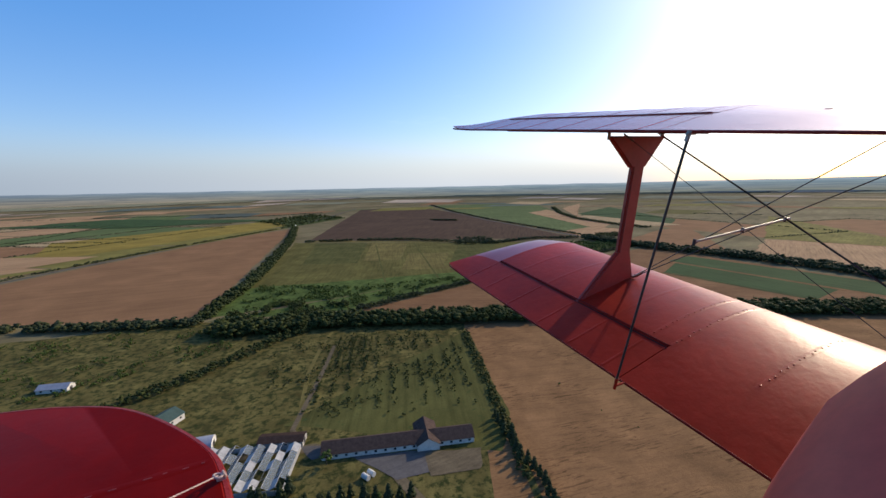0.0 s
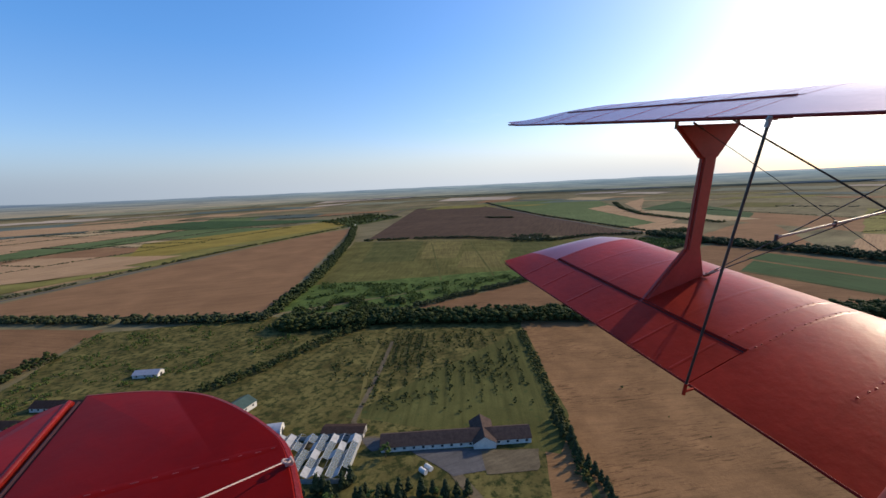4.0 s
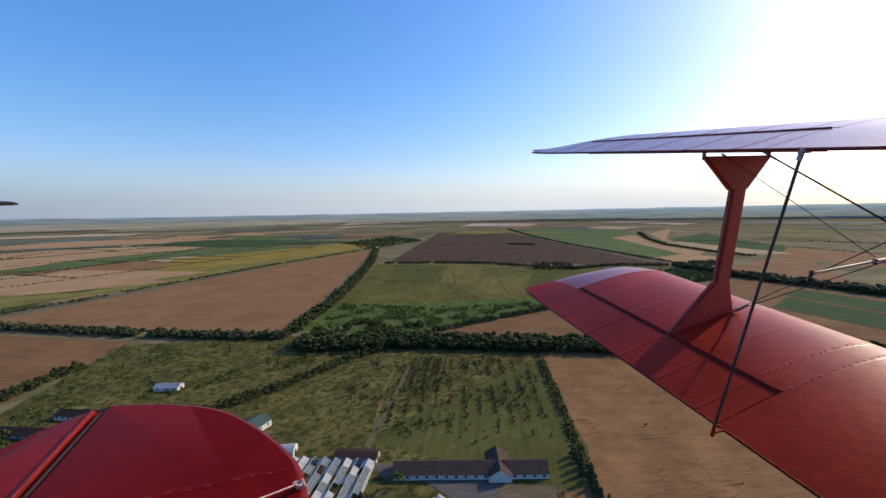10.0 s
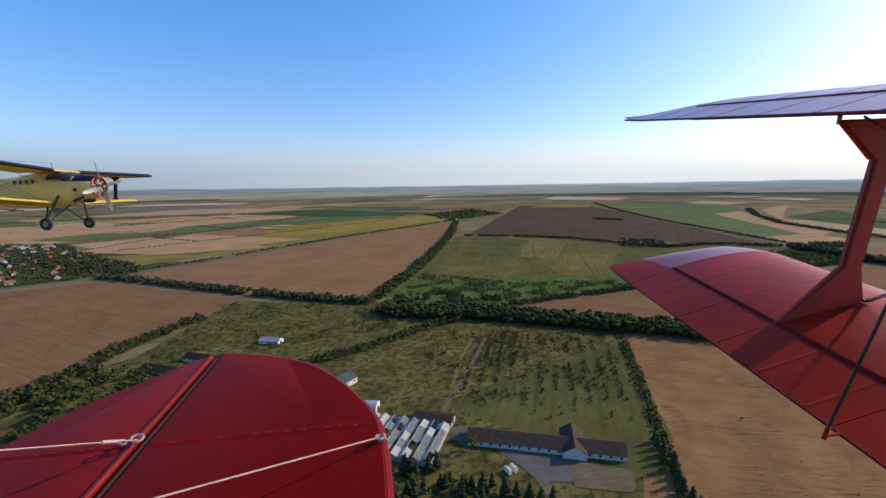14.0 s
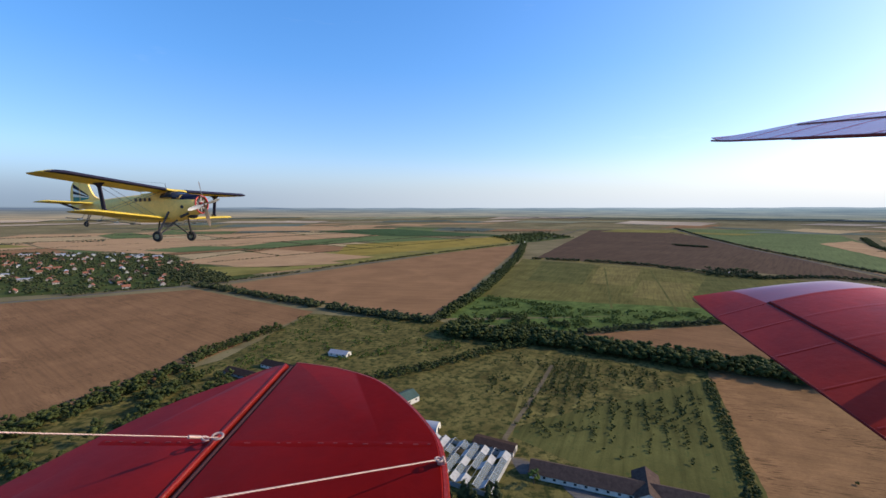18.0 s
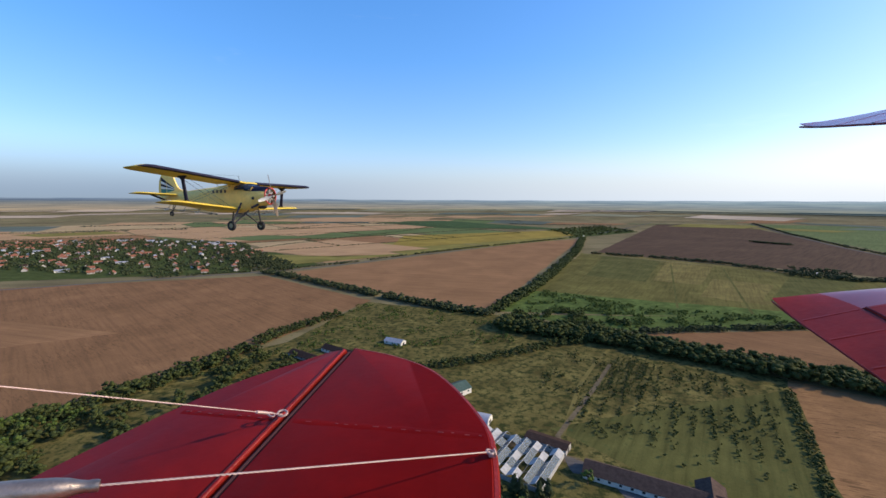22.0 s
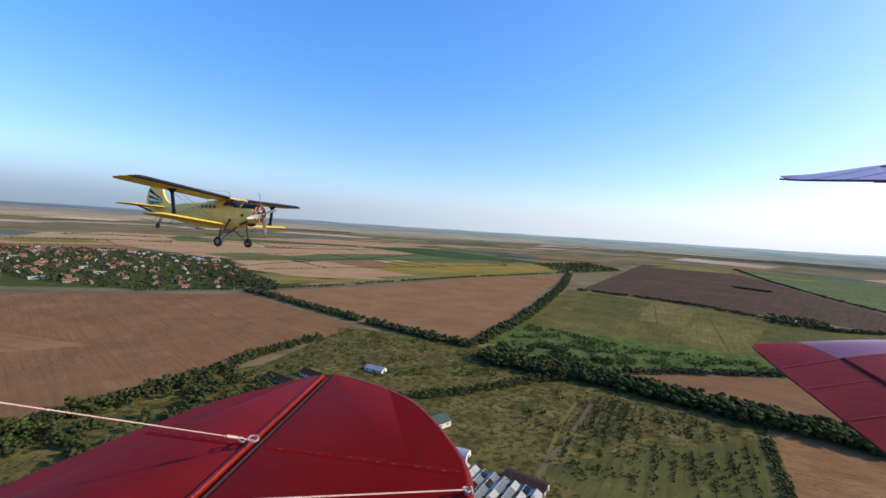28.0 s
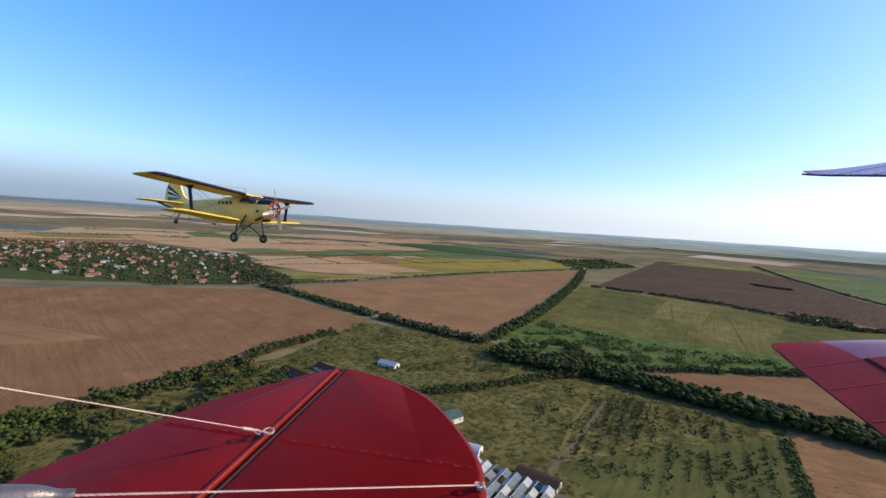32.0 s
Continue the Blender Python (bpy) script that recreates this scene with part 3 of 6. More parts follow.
def right_plain():
    """Fields ruled askew over the plain beyond the country road, with tree lines on some of their edges."""
    rng = random.Random(31)
    o, a, b = Vector((760, -700)), Vector((0.24, 0.97)), Vector((0.97, -0.24))
    lines, w0 = [], 0.0
    while w0 < 1600:
        w1, s0 = w0 + rng.uniform(320, 560), rng.uniform(-300, 0)
        while s0 < 2100:
            s1 = s0 + rng.uniform(480, 1150)
            q = lambda u, w: tuple(o + a * u + b * w)
            if (Vector(q(s1, w1)) - Vector(EYE[:2])).length < 2500:
                m, lab = rng.choice(((M_GREEN_HAZED, "green crop field"), (M_OLIVE, "olive crop field"), (M_MEADOW_DEEP, "grey-green meadow"), (M_STUBBLE_TRAP, "brown harvested field"), (M_WHEAT, "ripe tan field"), (M_STUBBLE_TRAP, "brown harvested field")))
                sheet("field", [q(s0 + 5, w0 + 5), q(s1 - 5, w0 + 5), q(s1 - 5, w1 - 5), q(s0 + 5, w1 - 5)], m, lab + " on the open plain", wob=5, n=16, h=0.035)
                if rng.random() < 0.45:
                    lines.append([q(s0, w1), q(s1, w1)])
                if rng.random() < 0.25:
                    lines.append([q(s1, w0), q(s1, w1)])
            s0 = s1
        w0 = w1
    return lines


PLAIN_LINES = right_plain()
# Roads and tracks
strip("road", [(-1500, 320), (-875, 770), (-657, 925), (-563, 1035), (-459, 1191), (-262, 1448), (104, 1862), (528, 2610), (900, 3300)], 9, M_ASPHALT, "grey country road crossing the plain")
strip("road", [(640, -260), (690, 209), (722, 302), (764, 486), (722, 800), (743, 891), (791, 1085), (932, 1622), (1150, 2263), (1560, 3300)], 10, M_ASPHALT, "grey country road along a shelter belt")
strip("track", [(-184, 322), (-158, 402), (-132, 458), (-112, 492)], 3.4, M_MEADOW_DRY, "pale dirt track between pastures", "track", 0.2)
strip("track", [(-300, 345), (-262, 322), (-180, 296), (-150, 262), (-146, 215)], 6, M_TRACK, "pale gravel farm lane", "track", 0.22)
strip("track", [(-122, 450), (-150, 392), (-187, 321), (-186, 293)], 3.4, M_TRACK, "dirt lane between the orchard and the pasture", "track", 0.24)
sheet("yard", [(-186, 298), (-150, 280), (-152, 268), (-182, 282)], M_ASPHALT, "grey concrete apron at the end of the cowshed", "yard", wob=4, n=10, h=0.27)
sheet("yard", [(-162, 272), (-122, 257), (-134, 238), (-153, 243)], M_ASPHALT, "grey concrete yard before the cowshed", "yard", wob=4, n=10, h=0.29)
sheet("yard", [(-128, 256), (-96, 243), (-110, 226), (-137, 235)], M_TRACK, "pale trodden earth before the cowshed", "yard", wob=5, n=10, h=0.32)
strip("track", [(-285, 240), (-262, 300), (-280, 350)], 5, M_ASPHALT, "grey farm lane shaded by trees", "track", 0.21)
strip("track", [(8, 412), (-34, 323), (-68, 252), (-130, 130)], 4, M_ROUGH, "ragged dirt field edge", "track", 0.2)
strip("track", [(-95, 556), (150, 608), (450, 655)], 5, M_GRASS, "grass verge along a field edge", "track", 0.2)
strip("track", [(450, 470), (437, 262)], 5, M_GREEN, "dark green field edge", "track", 0.3)
strip("track", [(552, 524), (527, 230)], 6, M_STUBBLE_PALE, "bare brown strip between crops", "track", 0.3)


# ---- trees ----
def ico():
    bm = bmesh.new()
    bmesh.ops.create_icosphere(bm, subdivisions=1, radius=1.0)
    v = np.array([tuple(x.co) for x in bm.verts])
    f = np.array([[x.index for x in p.verts] for p in bm.faces])
    bm.free()
    return v, f


ICO_V, ICO_F = ico()


def crown_template(rng, clumps, conical=False, leaves=0):
    """Foliage round a unit crown (height 1, radius about 0.5): ragged lumps, and sprays of leaves that stand out from them."""
    V, F, mids, n0 = [], [], [], 0
    for i in range(clumps):
        if conical:
            z = 0.12 + 0.86 * (i + 0.5) / clumps
            r = 0.30 * (1 - z) + 0.03
            a = i * 2.4
            c = np.array([r * math.cos(a) * 0.7, r * math.sin(a) * 0.7, z])
            s = 0.10 + 0.16 * (1 - z)
        else:
            a, u = rng.uniform(0, 6.283), rng.uniform(-0.75, 1.0)
            w = math.sqrt(max(0.0, 1 - u * u)) * rng.uniform(0.55, 1.0)
            c = np.array([0.37 * w * math.cos(a), 0.37 * w * math.sin(a), 0.58 + 0.34 * u])
            s = rng.uniform(0.10, 0.18) * (1.0 if clumps > 8 else 1.5 if clumps > 3 else 2.3)
        jit = np.array([[rng.uniform(0.55, 1.4)] for _ in range(len(ICO_V))])
        F.append(ICO_F + n0)
        V.append(ICO_V * jit * np.array([s, s, s * 0.8]) + c)
        n0 += len(ICO_V)
        mids.append((c, s))
    for i in range(leaves):
        c, s = mids[i % clumps]
        d = np.array([rng.gauss(0, 1), rng.gauss(0, 1), rng.gauss(0.25, 1)])
        d /= np.linalg.norm(d)
        e = np.array([rng.gauss(0, 1), rng.gauss(0, 1), rng.gauss(0, 1)])
        e /= np.linalg.norm(e)
        p = c + d * s * np.array([1, 1, 0.85]) * rng.uniform(0.85, 1.45)
        k = rng.uniform(0.025, 0.055)
        V.append(np.array([p - e * k, p + np.cross(d, e) * k, p + e * k + d * k * 0.8]))
        F.append(np.array([[n0, n0 + 1, n0 + 2]]))
        n0 += 3
    return np.concatenate(V), np.concatenate(F)


t_rng = random.Random(11)
CROWNS = [crown_template(t_rng, 10, leaves=110) for _ in range(8)]
CROWNS_FAR = [crown_template(t_rng, 5, leaves=26) for _ in range(8)]
CROWNS_DIM = [crown_template(t_rng, 2, leaves=8) for _ in range(6)]
FIRS = [crown_template(t_rng, 14, True, 160) for _ in range(3)]


def tree_mass(name, spots, material, label, far=False, category="trees"):
    """One joined mass of trees: spots are (x, y, height, width)."""
    V, F, n0 = [], [], 0
    for x, y, h, w in spots:
        tv, tf = t_rng.choice(CROWNS_DIM if far == 2 else CROWNS_FAR if far or h < 4.5 else CROWNS)
        a = t_rng.uniform(0, 6.283)
        c, s = math.cos(a), math.sin(a)
        bx, by, bz = bowl(x, y)
        P = np.stack([(tv[:, 0] * c - tv[:, 1] * s) * w + bx, (tv[:, 0] * s + tv[:, 1] * c) * w + by, (tv[:, 2] - 0.06) * h + bz], 1)
        V.append(P)
        F.append(tf + n0)
        n0 += len(P)
    V, F = np.concatenate(V), np.concatenate(F)
    me = bpy.data.meshes.new(name)
    me.vertices.add(len(V))
    me.vertices.foreach_set("co", V.ravel())
    me.loops.add(F.size)
    me.loops.foreach_set("vertex_index", F.ravel().astype(np.int32))
    me.polygons.add(len(F))
    me.polygons.foreach_set("loop_start", np.arange(0, F.size, 3, dtype=np.int32))
    me.update(calc_edges=True)
    me.validate()
    me.materials.append(material)
    return tagged(new(name, me), label, category, kind="stuff")


def along(pts, width, spacing, h, rng, gap=0.0, jitter=0.35):
    spots = []
    for p, q in zip(pts, pts[1:]):
        p, q = Vector(p), Vector(q)
        d = q - p
        side = Vector((-d.y, d.x)).normalized()
        n = max(1, int(d.length / spacing))
        lanes = max(1, round(width / (spacing * 0.9)))
        for i in range(n):
            if gap and noise.noise(Vector((p.x * 0.01 + i * 0.23, p.y * 0.01, 3.0))) > 0.55 - gap:
                continue
            for k in range(lanes):
                off = (k + 0.5) / lanes - 0.5
                s = p + d * ((i + rng.uniform(-jitter, jitter)) / n) + side * (off * width + rng.uniform(-1, 1) * spacing * jitter)
                hh = h * rng.uniform(0.6, 1.2)
                spots.append((s.x, s.y, hh, hh * rng.uniform(0.9, 1.7)))
    return spots


def inside(poly, n, h, rng, lo=0.5, hi=1.25, clump=0.0):
    xs, ys = [p[0] for p in poly], [p[1] for p in poly]
    out = []
    while len(out) < n:
        x, y = rng.uniform(min(xs), max(xs)), rng.uniform(min(ys), max(ys))
        c = False
        for (x0, y0), (x1, y1) in zip(poly, poly[1:] + poly[:1]):
            if (y0 > y) != (y1 > y) and x < (x1 - x0) * (y - y0) / (y1 - y0) + x0:
                c = not c
        if c and clump and noise.noise(Vector((x, y, 5.0)) * 0.035) + 0.5 * noise.noise(Vector((x, y, 9.0)) * 0.11) < clump - 0.3 + 0.35 * rng.random():
            continue
        if c:
            hh = h * rng.uniform(lo, hi)
            out.append((x, y, hh, hh * rng.uniform(0.9, 1.3)))
    return out


hr = random.Random(21)
VILLAGE = [(-880, 785), (-772, 890), (-900, 1190), (-1120, 1430), (-1600, 1500), (-1950, 1300), (-1300, 820)]
BELT = "dense dark green shelter belt of broadleaf trees"
tree_mass("shelter_belt", along([(-215, 560), (-198, 548), (-98, 516), (-40, 486), (35, 443), (105, 407), (252, 325), (420, 217), (640, 62)], 34, 5.2, 12.5, hr), M_LEAF, BELT + " between two stubble fields")
tree_mass("wood", inside([(-232, 556), (-216, 604), (-173, 660), (-62, 606), (-78, 520), (-183, 500)], 260, 6.8, hr, 0.5, 1.25, 0.1), M_LEAF, "thick wood where the shelter belts meet")
tree_mass("shelter_belt", along([(-235, 606), (-327, 646), (-430, 706), (-496, 748), (-642, 840), (-708, 872)], 20, 5.5, 8.5, hr, 0.12), M_LEAF_DARK, "gappy dark shelter belt between brown fields", True)
tree_mass("shelter_belt", along([(-230, 625), (-154, 812), (-85, 1030), (12, 1357), (125, 1834)], 22, 6.5, 9.0, hr), M_LEAF, BELT + " running to the far road", True)
tree_mass("hedge", along([(-60, 556), (149, 603), (212, 622), (300, 640), (452, 660), (700, 700)], 14, 4.6, 6.5, hr, 0.05), M_LEAF_DARK, "dark hedge at the foot of a meadow")
tree_mass("scrub", inside([(-212, 600), (-147, 780), (-33, 690), (87, 655), (290, 655), (212, 628), (-55, 568)], 1300, 3.6, hr, 0.4, 1.4, 0.12), M_LEAF_LIGHT, "bright green scrub spreading over a meadow", category="scrub")
tree_mass("wood", inside([(450, 670), (540, 860), (600, 850), (720, 760), (690, 690), (560, 690)], 700, 6.0, hr), M_LEAF_LIGHT, "green wood at the corner of a meadow", True)
tree_mass("shelter_belt", along([(50, 1315), (200, 1250), (317, 1165), (376, 1068), (463, 950), (595, 964), (715, 885)], 18, 6.5, 8.0, hr, 0.1), M_LEAF_DARK, "dark tree row between meadow and ploughed field", True)
tree_mass("wood", inside([(366, 996), (440, 1110), (520, 1060), (455, 938)], 150, 9.0, hr), M_LEAF_DARK, "dark trees round a lone farmstead", True)
tree_mass("shelter_belt", along([(720, 860), (695, 640), (705, 442), (688, 307), (653, 185), (560, -120)], 42, 7.5, 13.0, hr), M_LEAF_DARK, "broad dark shelter belt beside the country road", True)
tree_mass("shelter_belt", along([(765, 900), (812, 1085), (952, 1622), (1170, 2263), (1580, 3300)], 14, 7.0, 7.0, hr, 0.15), M_LEAF_DARK, "row of trees along the country road", True)
tree_mass("wood", along([(1915, 2173), (1502, 1717), (1247, 1368), (1156, 1139), (1115, 993), (1111, 925)], 26, 8.0, 8.0, hr), M_LEAF, "winding line of trees along a stream", True)
tree_mass("wood", inside([(738, 1760), (745, 1815), (825, 1720), (812, 1670)], 200, 7.0, hr), M_LEAF_DARK, "dark copse in the ploughed field", True)
tree_mass("wood", inside([(768, 871), (821, 920), (884, 888), (867, 851), (778, 835)], 160, 8.0, hr), M_LEAF, "small dark copse in a tan field", True)
tree_mass("hedge", along([(-875, 785), (-665, 938), (-571, 1048), (-467, 1204), (-270, 1461), (90, 1868)], 12, 7.0, 5.5, hr, 0.25), M_LEAF_DARK, "broken row of roadside trees", True)
tree_mass("shelter_belt", along([(-560, 250), (-505, 350), (-487, 409), (-475, 445), (-470, 492), (-444, 556), (-427, 580)], 20, 6.0, 7.5, hr, 0.1), M_LEAF, "ragged green tree line at a field edge")
tree_mass("hedge", along([(-330, 398), (-294, 421), (-246, 440), (-205, 469), (-170, 497), (-120, 516)], 14, 6.0, 6.0, hr), M_LEAF, "bushy green hedge across the pasture")
tree_mass("scrub", inside([(-440, 430), (-140, 520), (-235, 605), (-425, 640)], 900, 1.9, hr, 0.4, 1.8, 0.25), M_LEAF_LIGHT, "scattered low scrub in the pasture", category="scrub")
tree_mass("scrub", inside([(-200, 340), (-178, 480), (-110, 500), (-4, 412), (-78, 275)], 560, 1.8, hr, 0.4, 1.7, 0.22), M_LEAF, "low bushes and young orchard trees", category="scrub")
tree_mass("wood", inside([(-560, 260), (-480, 450), (-330, 390), (-300, 345), (-280, 250), (-240, 150), (-420, 150)], 620, 9.0, hr, 0.5, 1.25, 0.12), M_LEAF, "leafy park wood beside the farm")
rows = []
for k in range(12):
    p, q = Vector((-4 - 10.5 * k, 404 + 6.5 * k)), Vector((-62 - 9.6 * k, 276 + 6.2 * k))
    rows += [t for t in along([p, q], 3, 3.4, 2.3, hr, 0.0, 0.3) if noise.noise(Vector((t[0], t[1], 0)) * 0.045) > -0.12]
tree_mass("orchard_rows", rows, M_LEAF, "broken rows of small old orchard trees", True, "trees")
tree_mass("hedge", along([(6, 414), (-34, 326), (-68, 256), (-95, 205)], 6, 3.2, 3.2, hr, 0.05), M_LEAF, "bushy hedge along the edge of a stubble field")
for a, b in (((192, 1126), (30, 682)), ((285, 1076), (118, 662)), ((345, 969), (222, 690))):
    strip("track", [a, b], 3.5, M_MEADOW_DEEP, "grassy balk between blocks of the meadow", "track", 0.3)
sheet("field", [(118, 752), (150, 768), (228, 716), (200, 702)], M_MEADOW_DRY, "pale dry patch in the meadow", "meadow", wob=4, n=12, h=0.26)
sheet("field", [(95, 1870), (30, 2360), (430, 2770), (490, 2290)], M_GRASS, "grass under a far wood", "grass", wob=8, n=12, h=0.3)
tree_mass("wood", inside([(-640, 120), (-585, 235), (-525, 310), (-500, 290), (-520, 200), (-430, 60)], 420, 9.5, hr), M_LEAF_LIGHT, "leafy green wood beside the brown field")
tree_mass("wood", inside([(100, 1880), (40, 2350), (420, 2750), (480, 2300)], 500, 10.0, hr), M_LEAF, "green wood beyond the ploughed field", True)
tree_mass("scrub", inside([(-150, 210), (0, 395), (300, 200), (450, 60), (300, -100)], 26, 1.6, hr, 0.5, 1.5), M_LEAF_LIGHT, "a few green tufts in the stubble", category="scrub")
tree_mass("wood", inside(VILLAGE, 2900, 7.0, hr), M_LEAF_DARK, "dark garden trees filling the village", 2)
tree_mass("wood", inside([(-660, 905), (-690, 970), (-900, 1185), (-1050, 1200), (-960, 1100), (-770, 905)], 620, 9.0, hr), M_LEAF_DARK, "dark wood at the edge of the village", True)
for ln in STRIP_LINES + PLAIN_LINES:
    tree_mass("hedge", along(ln, 4, 4.2, 3.6, hr, 0.06, 0.5), M_LEAF_DARK, "thin dark line of trees between strip fields", 2)


def far_hedges():
    for d, n in ((2450, 14), (2950, 12), (3500, 9)):
        spots = []
        for i in range(n):
            a0 = -70 + 180 * (i + hr.random()) / n
            if -12 < a0 < 48 and d < 2600 or a0 > 8 and d > 2600:
                continue
            L = hr.uniform(3, 14)
            for k in range(int(L * d * 0.0175 / 15)):
                a = a0 + L * k / (L * d * 0.0175 / 15)
                dd = d * (1 + 0.04 * math.sin(k * 0.05 + i) + 0.0006 * k * (i % 3 - 1))
                spots.append((*out(dd, a), hr.uniform(4, 7), hr.uniform(14, 22)))
        tree_mass("far_hedges", spots, M_LEAF_HAZED, "lines of trees greyed by painted haze far out on the plain", 2)


far_hedges()


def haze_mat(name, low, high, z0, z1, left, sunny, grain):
    """Glowing distance with haze put into the colour: tone by height, paler towards the sun's side, thinning out above.
    """
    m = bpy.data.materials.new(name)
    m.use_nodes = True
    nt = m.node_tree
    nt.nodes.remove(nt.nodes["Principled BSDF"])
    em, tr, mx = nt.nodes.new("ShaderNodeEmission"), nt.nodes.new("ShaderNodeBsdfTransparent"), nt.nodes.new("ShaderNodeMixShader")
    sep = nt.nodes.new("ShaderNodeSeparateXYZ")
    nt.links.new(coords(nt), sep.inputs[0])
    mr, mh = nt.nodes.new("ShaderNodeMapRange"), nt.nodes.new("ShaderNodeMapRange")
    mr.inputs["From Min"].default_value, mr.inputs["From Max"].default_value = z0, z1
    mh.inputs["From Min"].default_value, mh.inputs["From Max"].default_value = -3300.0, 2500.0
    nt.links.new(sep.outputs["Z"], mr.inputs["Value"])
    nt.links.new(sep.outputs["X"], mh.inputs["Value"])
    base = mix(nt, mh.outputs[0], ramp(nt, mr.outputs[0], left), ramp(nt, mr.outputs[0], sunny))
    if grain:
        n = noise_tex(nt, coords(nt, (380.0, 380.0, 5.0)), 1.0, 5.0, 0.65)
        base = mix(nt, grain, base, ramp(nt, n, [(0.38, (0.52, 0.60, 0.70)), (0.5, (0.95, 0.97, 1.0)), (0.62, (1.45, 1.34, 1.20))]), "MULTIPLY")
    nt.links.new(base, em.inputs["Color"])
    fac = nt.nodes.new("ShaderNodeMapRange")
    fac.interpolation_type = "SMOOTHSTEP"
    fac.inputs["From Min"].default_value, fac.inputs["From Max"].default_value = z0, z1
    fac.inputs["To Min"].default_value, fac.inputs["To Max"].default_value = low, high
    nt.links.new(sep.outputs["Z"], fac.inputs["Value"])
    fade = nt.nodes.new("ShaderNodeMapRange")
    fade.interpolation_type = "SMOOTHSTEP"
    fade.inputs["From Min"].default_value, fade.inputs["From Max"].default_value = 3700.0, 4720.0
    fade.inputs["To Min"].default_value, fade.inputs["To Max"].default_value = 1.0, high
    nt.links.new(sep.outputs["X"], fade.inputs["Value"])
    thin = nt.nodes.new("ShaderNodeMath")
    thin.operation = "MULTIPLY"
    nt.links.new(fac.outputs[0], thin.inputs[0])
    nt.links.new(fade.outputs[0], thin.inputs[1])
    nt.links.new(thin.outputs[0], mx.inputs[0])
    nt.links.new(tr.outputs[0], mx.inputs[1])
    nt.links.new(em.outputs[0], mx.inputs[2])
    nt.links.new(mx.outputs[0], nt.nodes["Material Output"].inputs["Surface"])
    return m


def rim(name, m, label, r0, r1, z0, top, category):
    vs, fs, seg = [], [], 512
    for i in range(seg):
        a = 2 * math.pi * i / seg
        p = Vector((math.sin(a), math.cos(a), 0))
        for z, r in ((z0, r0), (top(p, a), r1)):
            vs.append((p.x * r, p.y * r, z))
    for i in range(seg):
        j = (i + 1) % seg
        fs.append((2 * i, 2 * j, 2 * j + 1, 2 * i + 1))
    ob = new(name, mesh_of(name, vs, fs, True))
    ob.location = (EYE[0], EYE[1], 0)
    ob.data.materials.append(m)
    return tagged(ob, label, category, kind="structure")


def hill_top(p, a):
    right = max(0.0, math.sin(a - 0.35)) ** 2
    return H + 12 + 9 * abs(noise.noise(p * 6)) + 4 * noise.noise(p * 19) + right * (2 + 5 * noise.noise(p * 5 + Vector((3, 1, 0))))


# Glowing ring stands in for far land and hills, haze painted in.
rim("backdrop", haze_mat("painted_haze_hills", 1.0, 1.0, H - 82, H + 14,
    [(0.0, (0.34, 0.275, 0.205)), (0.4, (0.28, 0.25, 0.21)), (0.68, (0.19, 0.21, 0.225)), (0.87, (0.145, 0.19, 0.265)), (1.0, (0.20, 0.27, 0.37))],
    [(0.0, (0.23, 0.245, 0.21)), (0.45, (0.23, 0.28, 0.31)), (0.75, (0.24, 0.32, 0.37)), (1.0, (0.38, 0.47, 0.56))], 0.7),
    "glowing backdrop of horizon hills with pale blue haze in its colour", 4400.0, 4424.0, H - 84, hill_top, "hills")
# Added see-through ring whose emission imitates haze in the low sky.
rim("backdrop_sky", haze_mat("horizon_haze_glow", 0.92, 0.0, H, H + 620,
    [(0.0, (0.295, 0.385, 0.50)), (0.35, (0.26, 0.38, 0.58)), (1.0, (0.20, 0.43, 0.85))],
    [(0.0, (0.80, 0.88, 0.98)), (0.5, (0.86, 0.93, 1.0)), (1.0, (0.9, 0.96, 1.0))], 0.0),
    "added glowing ring of painted haze low in the sky", 4720.0, 4790.0, H - 20, lambda p, a: H + 620, "sky")


# ---- the red biplane that carries the camera ----
# Its axes: x forward, y to port, z up; the origin is the camera.
FWD, PORT, UPW = Vector((0.97325, -0.22335, 0.05387)), Vector((0.21479, 0.96773, 0.13176)), Vector((-0.08156, -0.11667, 0.98982))
AIR = STAND @ Matrix((FWD, PORT, UPW)).transposed().to_4x4()
red_plane = thing("red_biplane", AIR, "red fabric-covered biplane in flight with wire-braced wings and tail", "biplane")
TIP, ROOT, AIL = 3.20, 0.30, 1.28        # wing tip, wing root and inner end of the aileron, metres to port


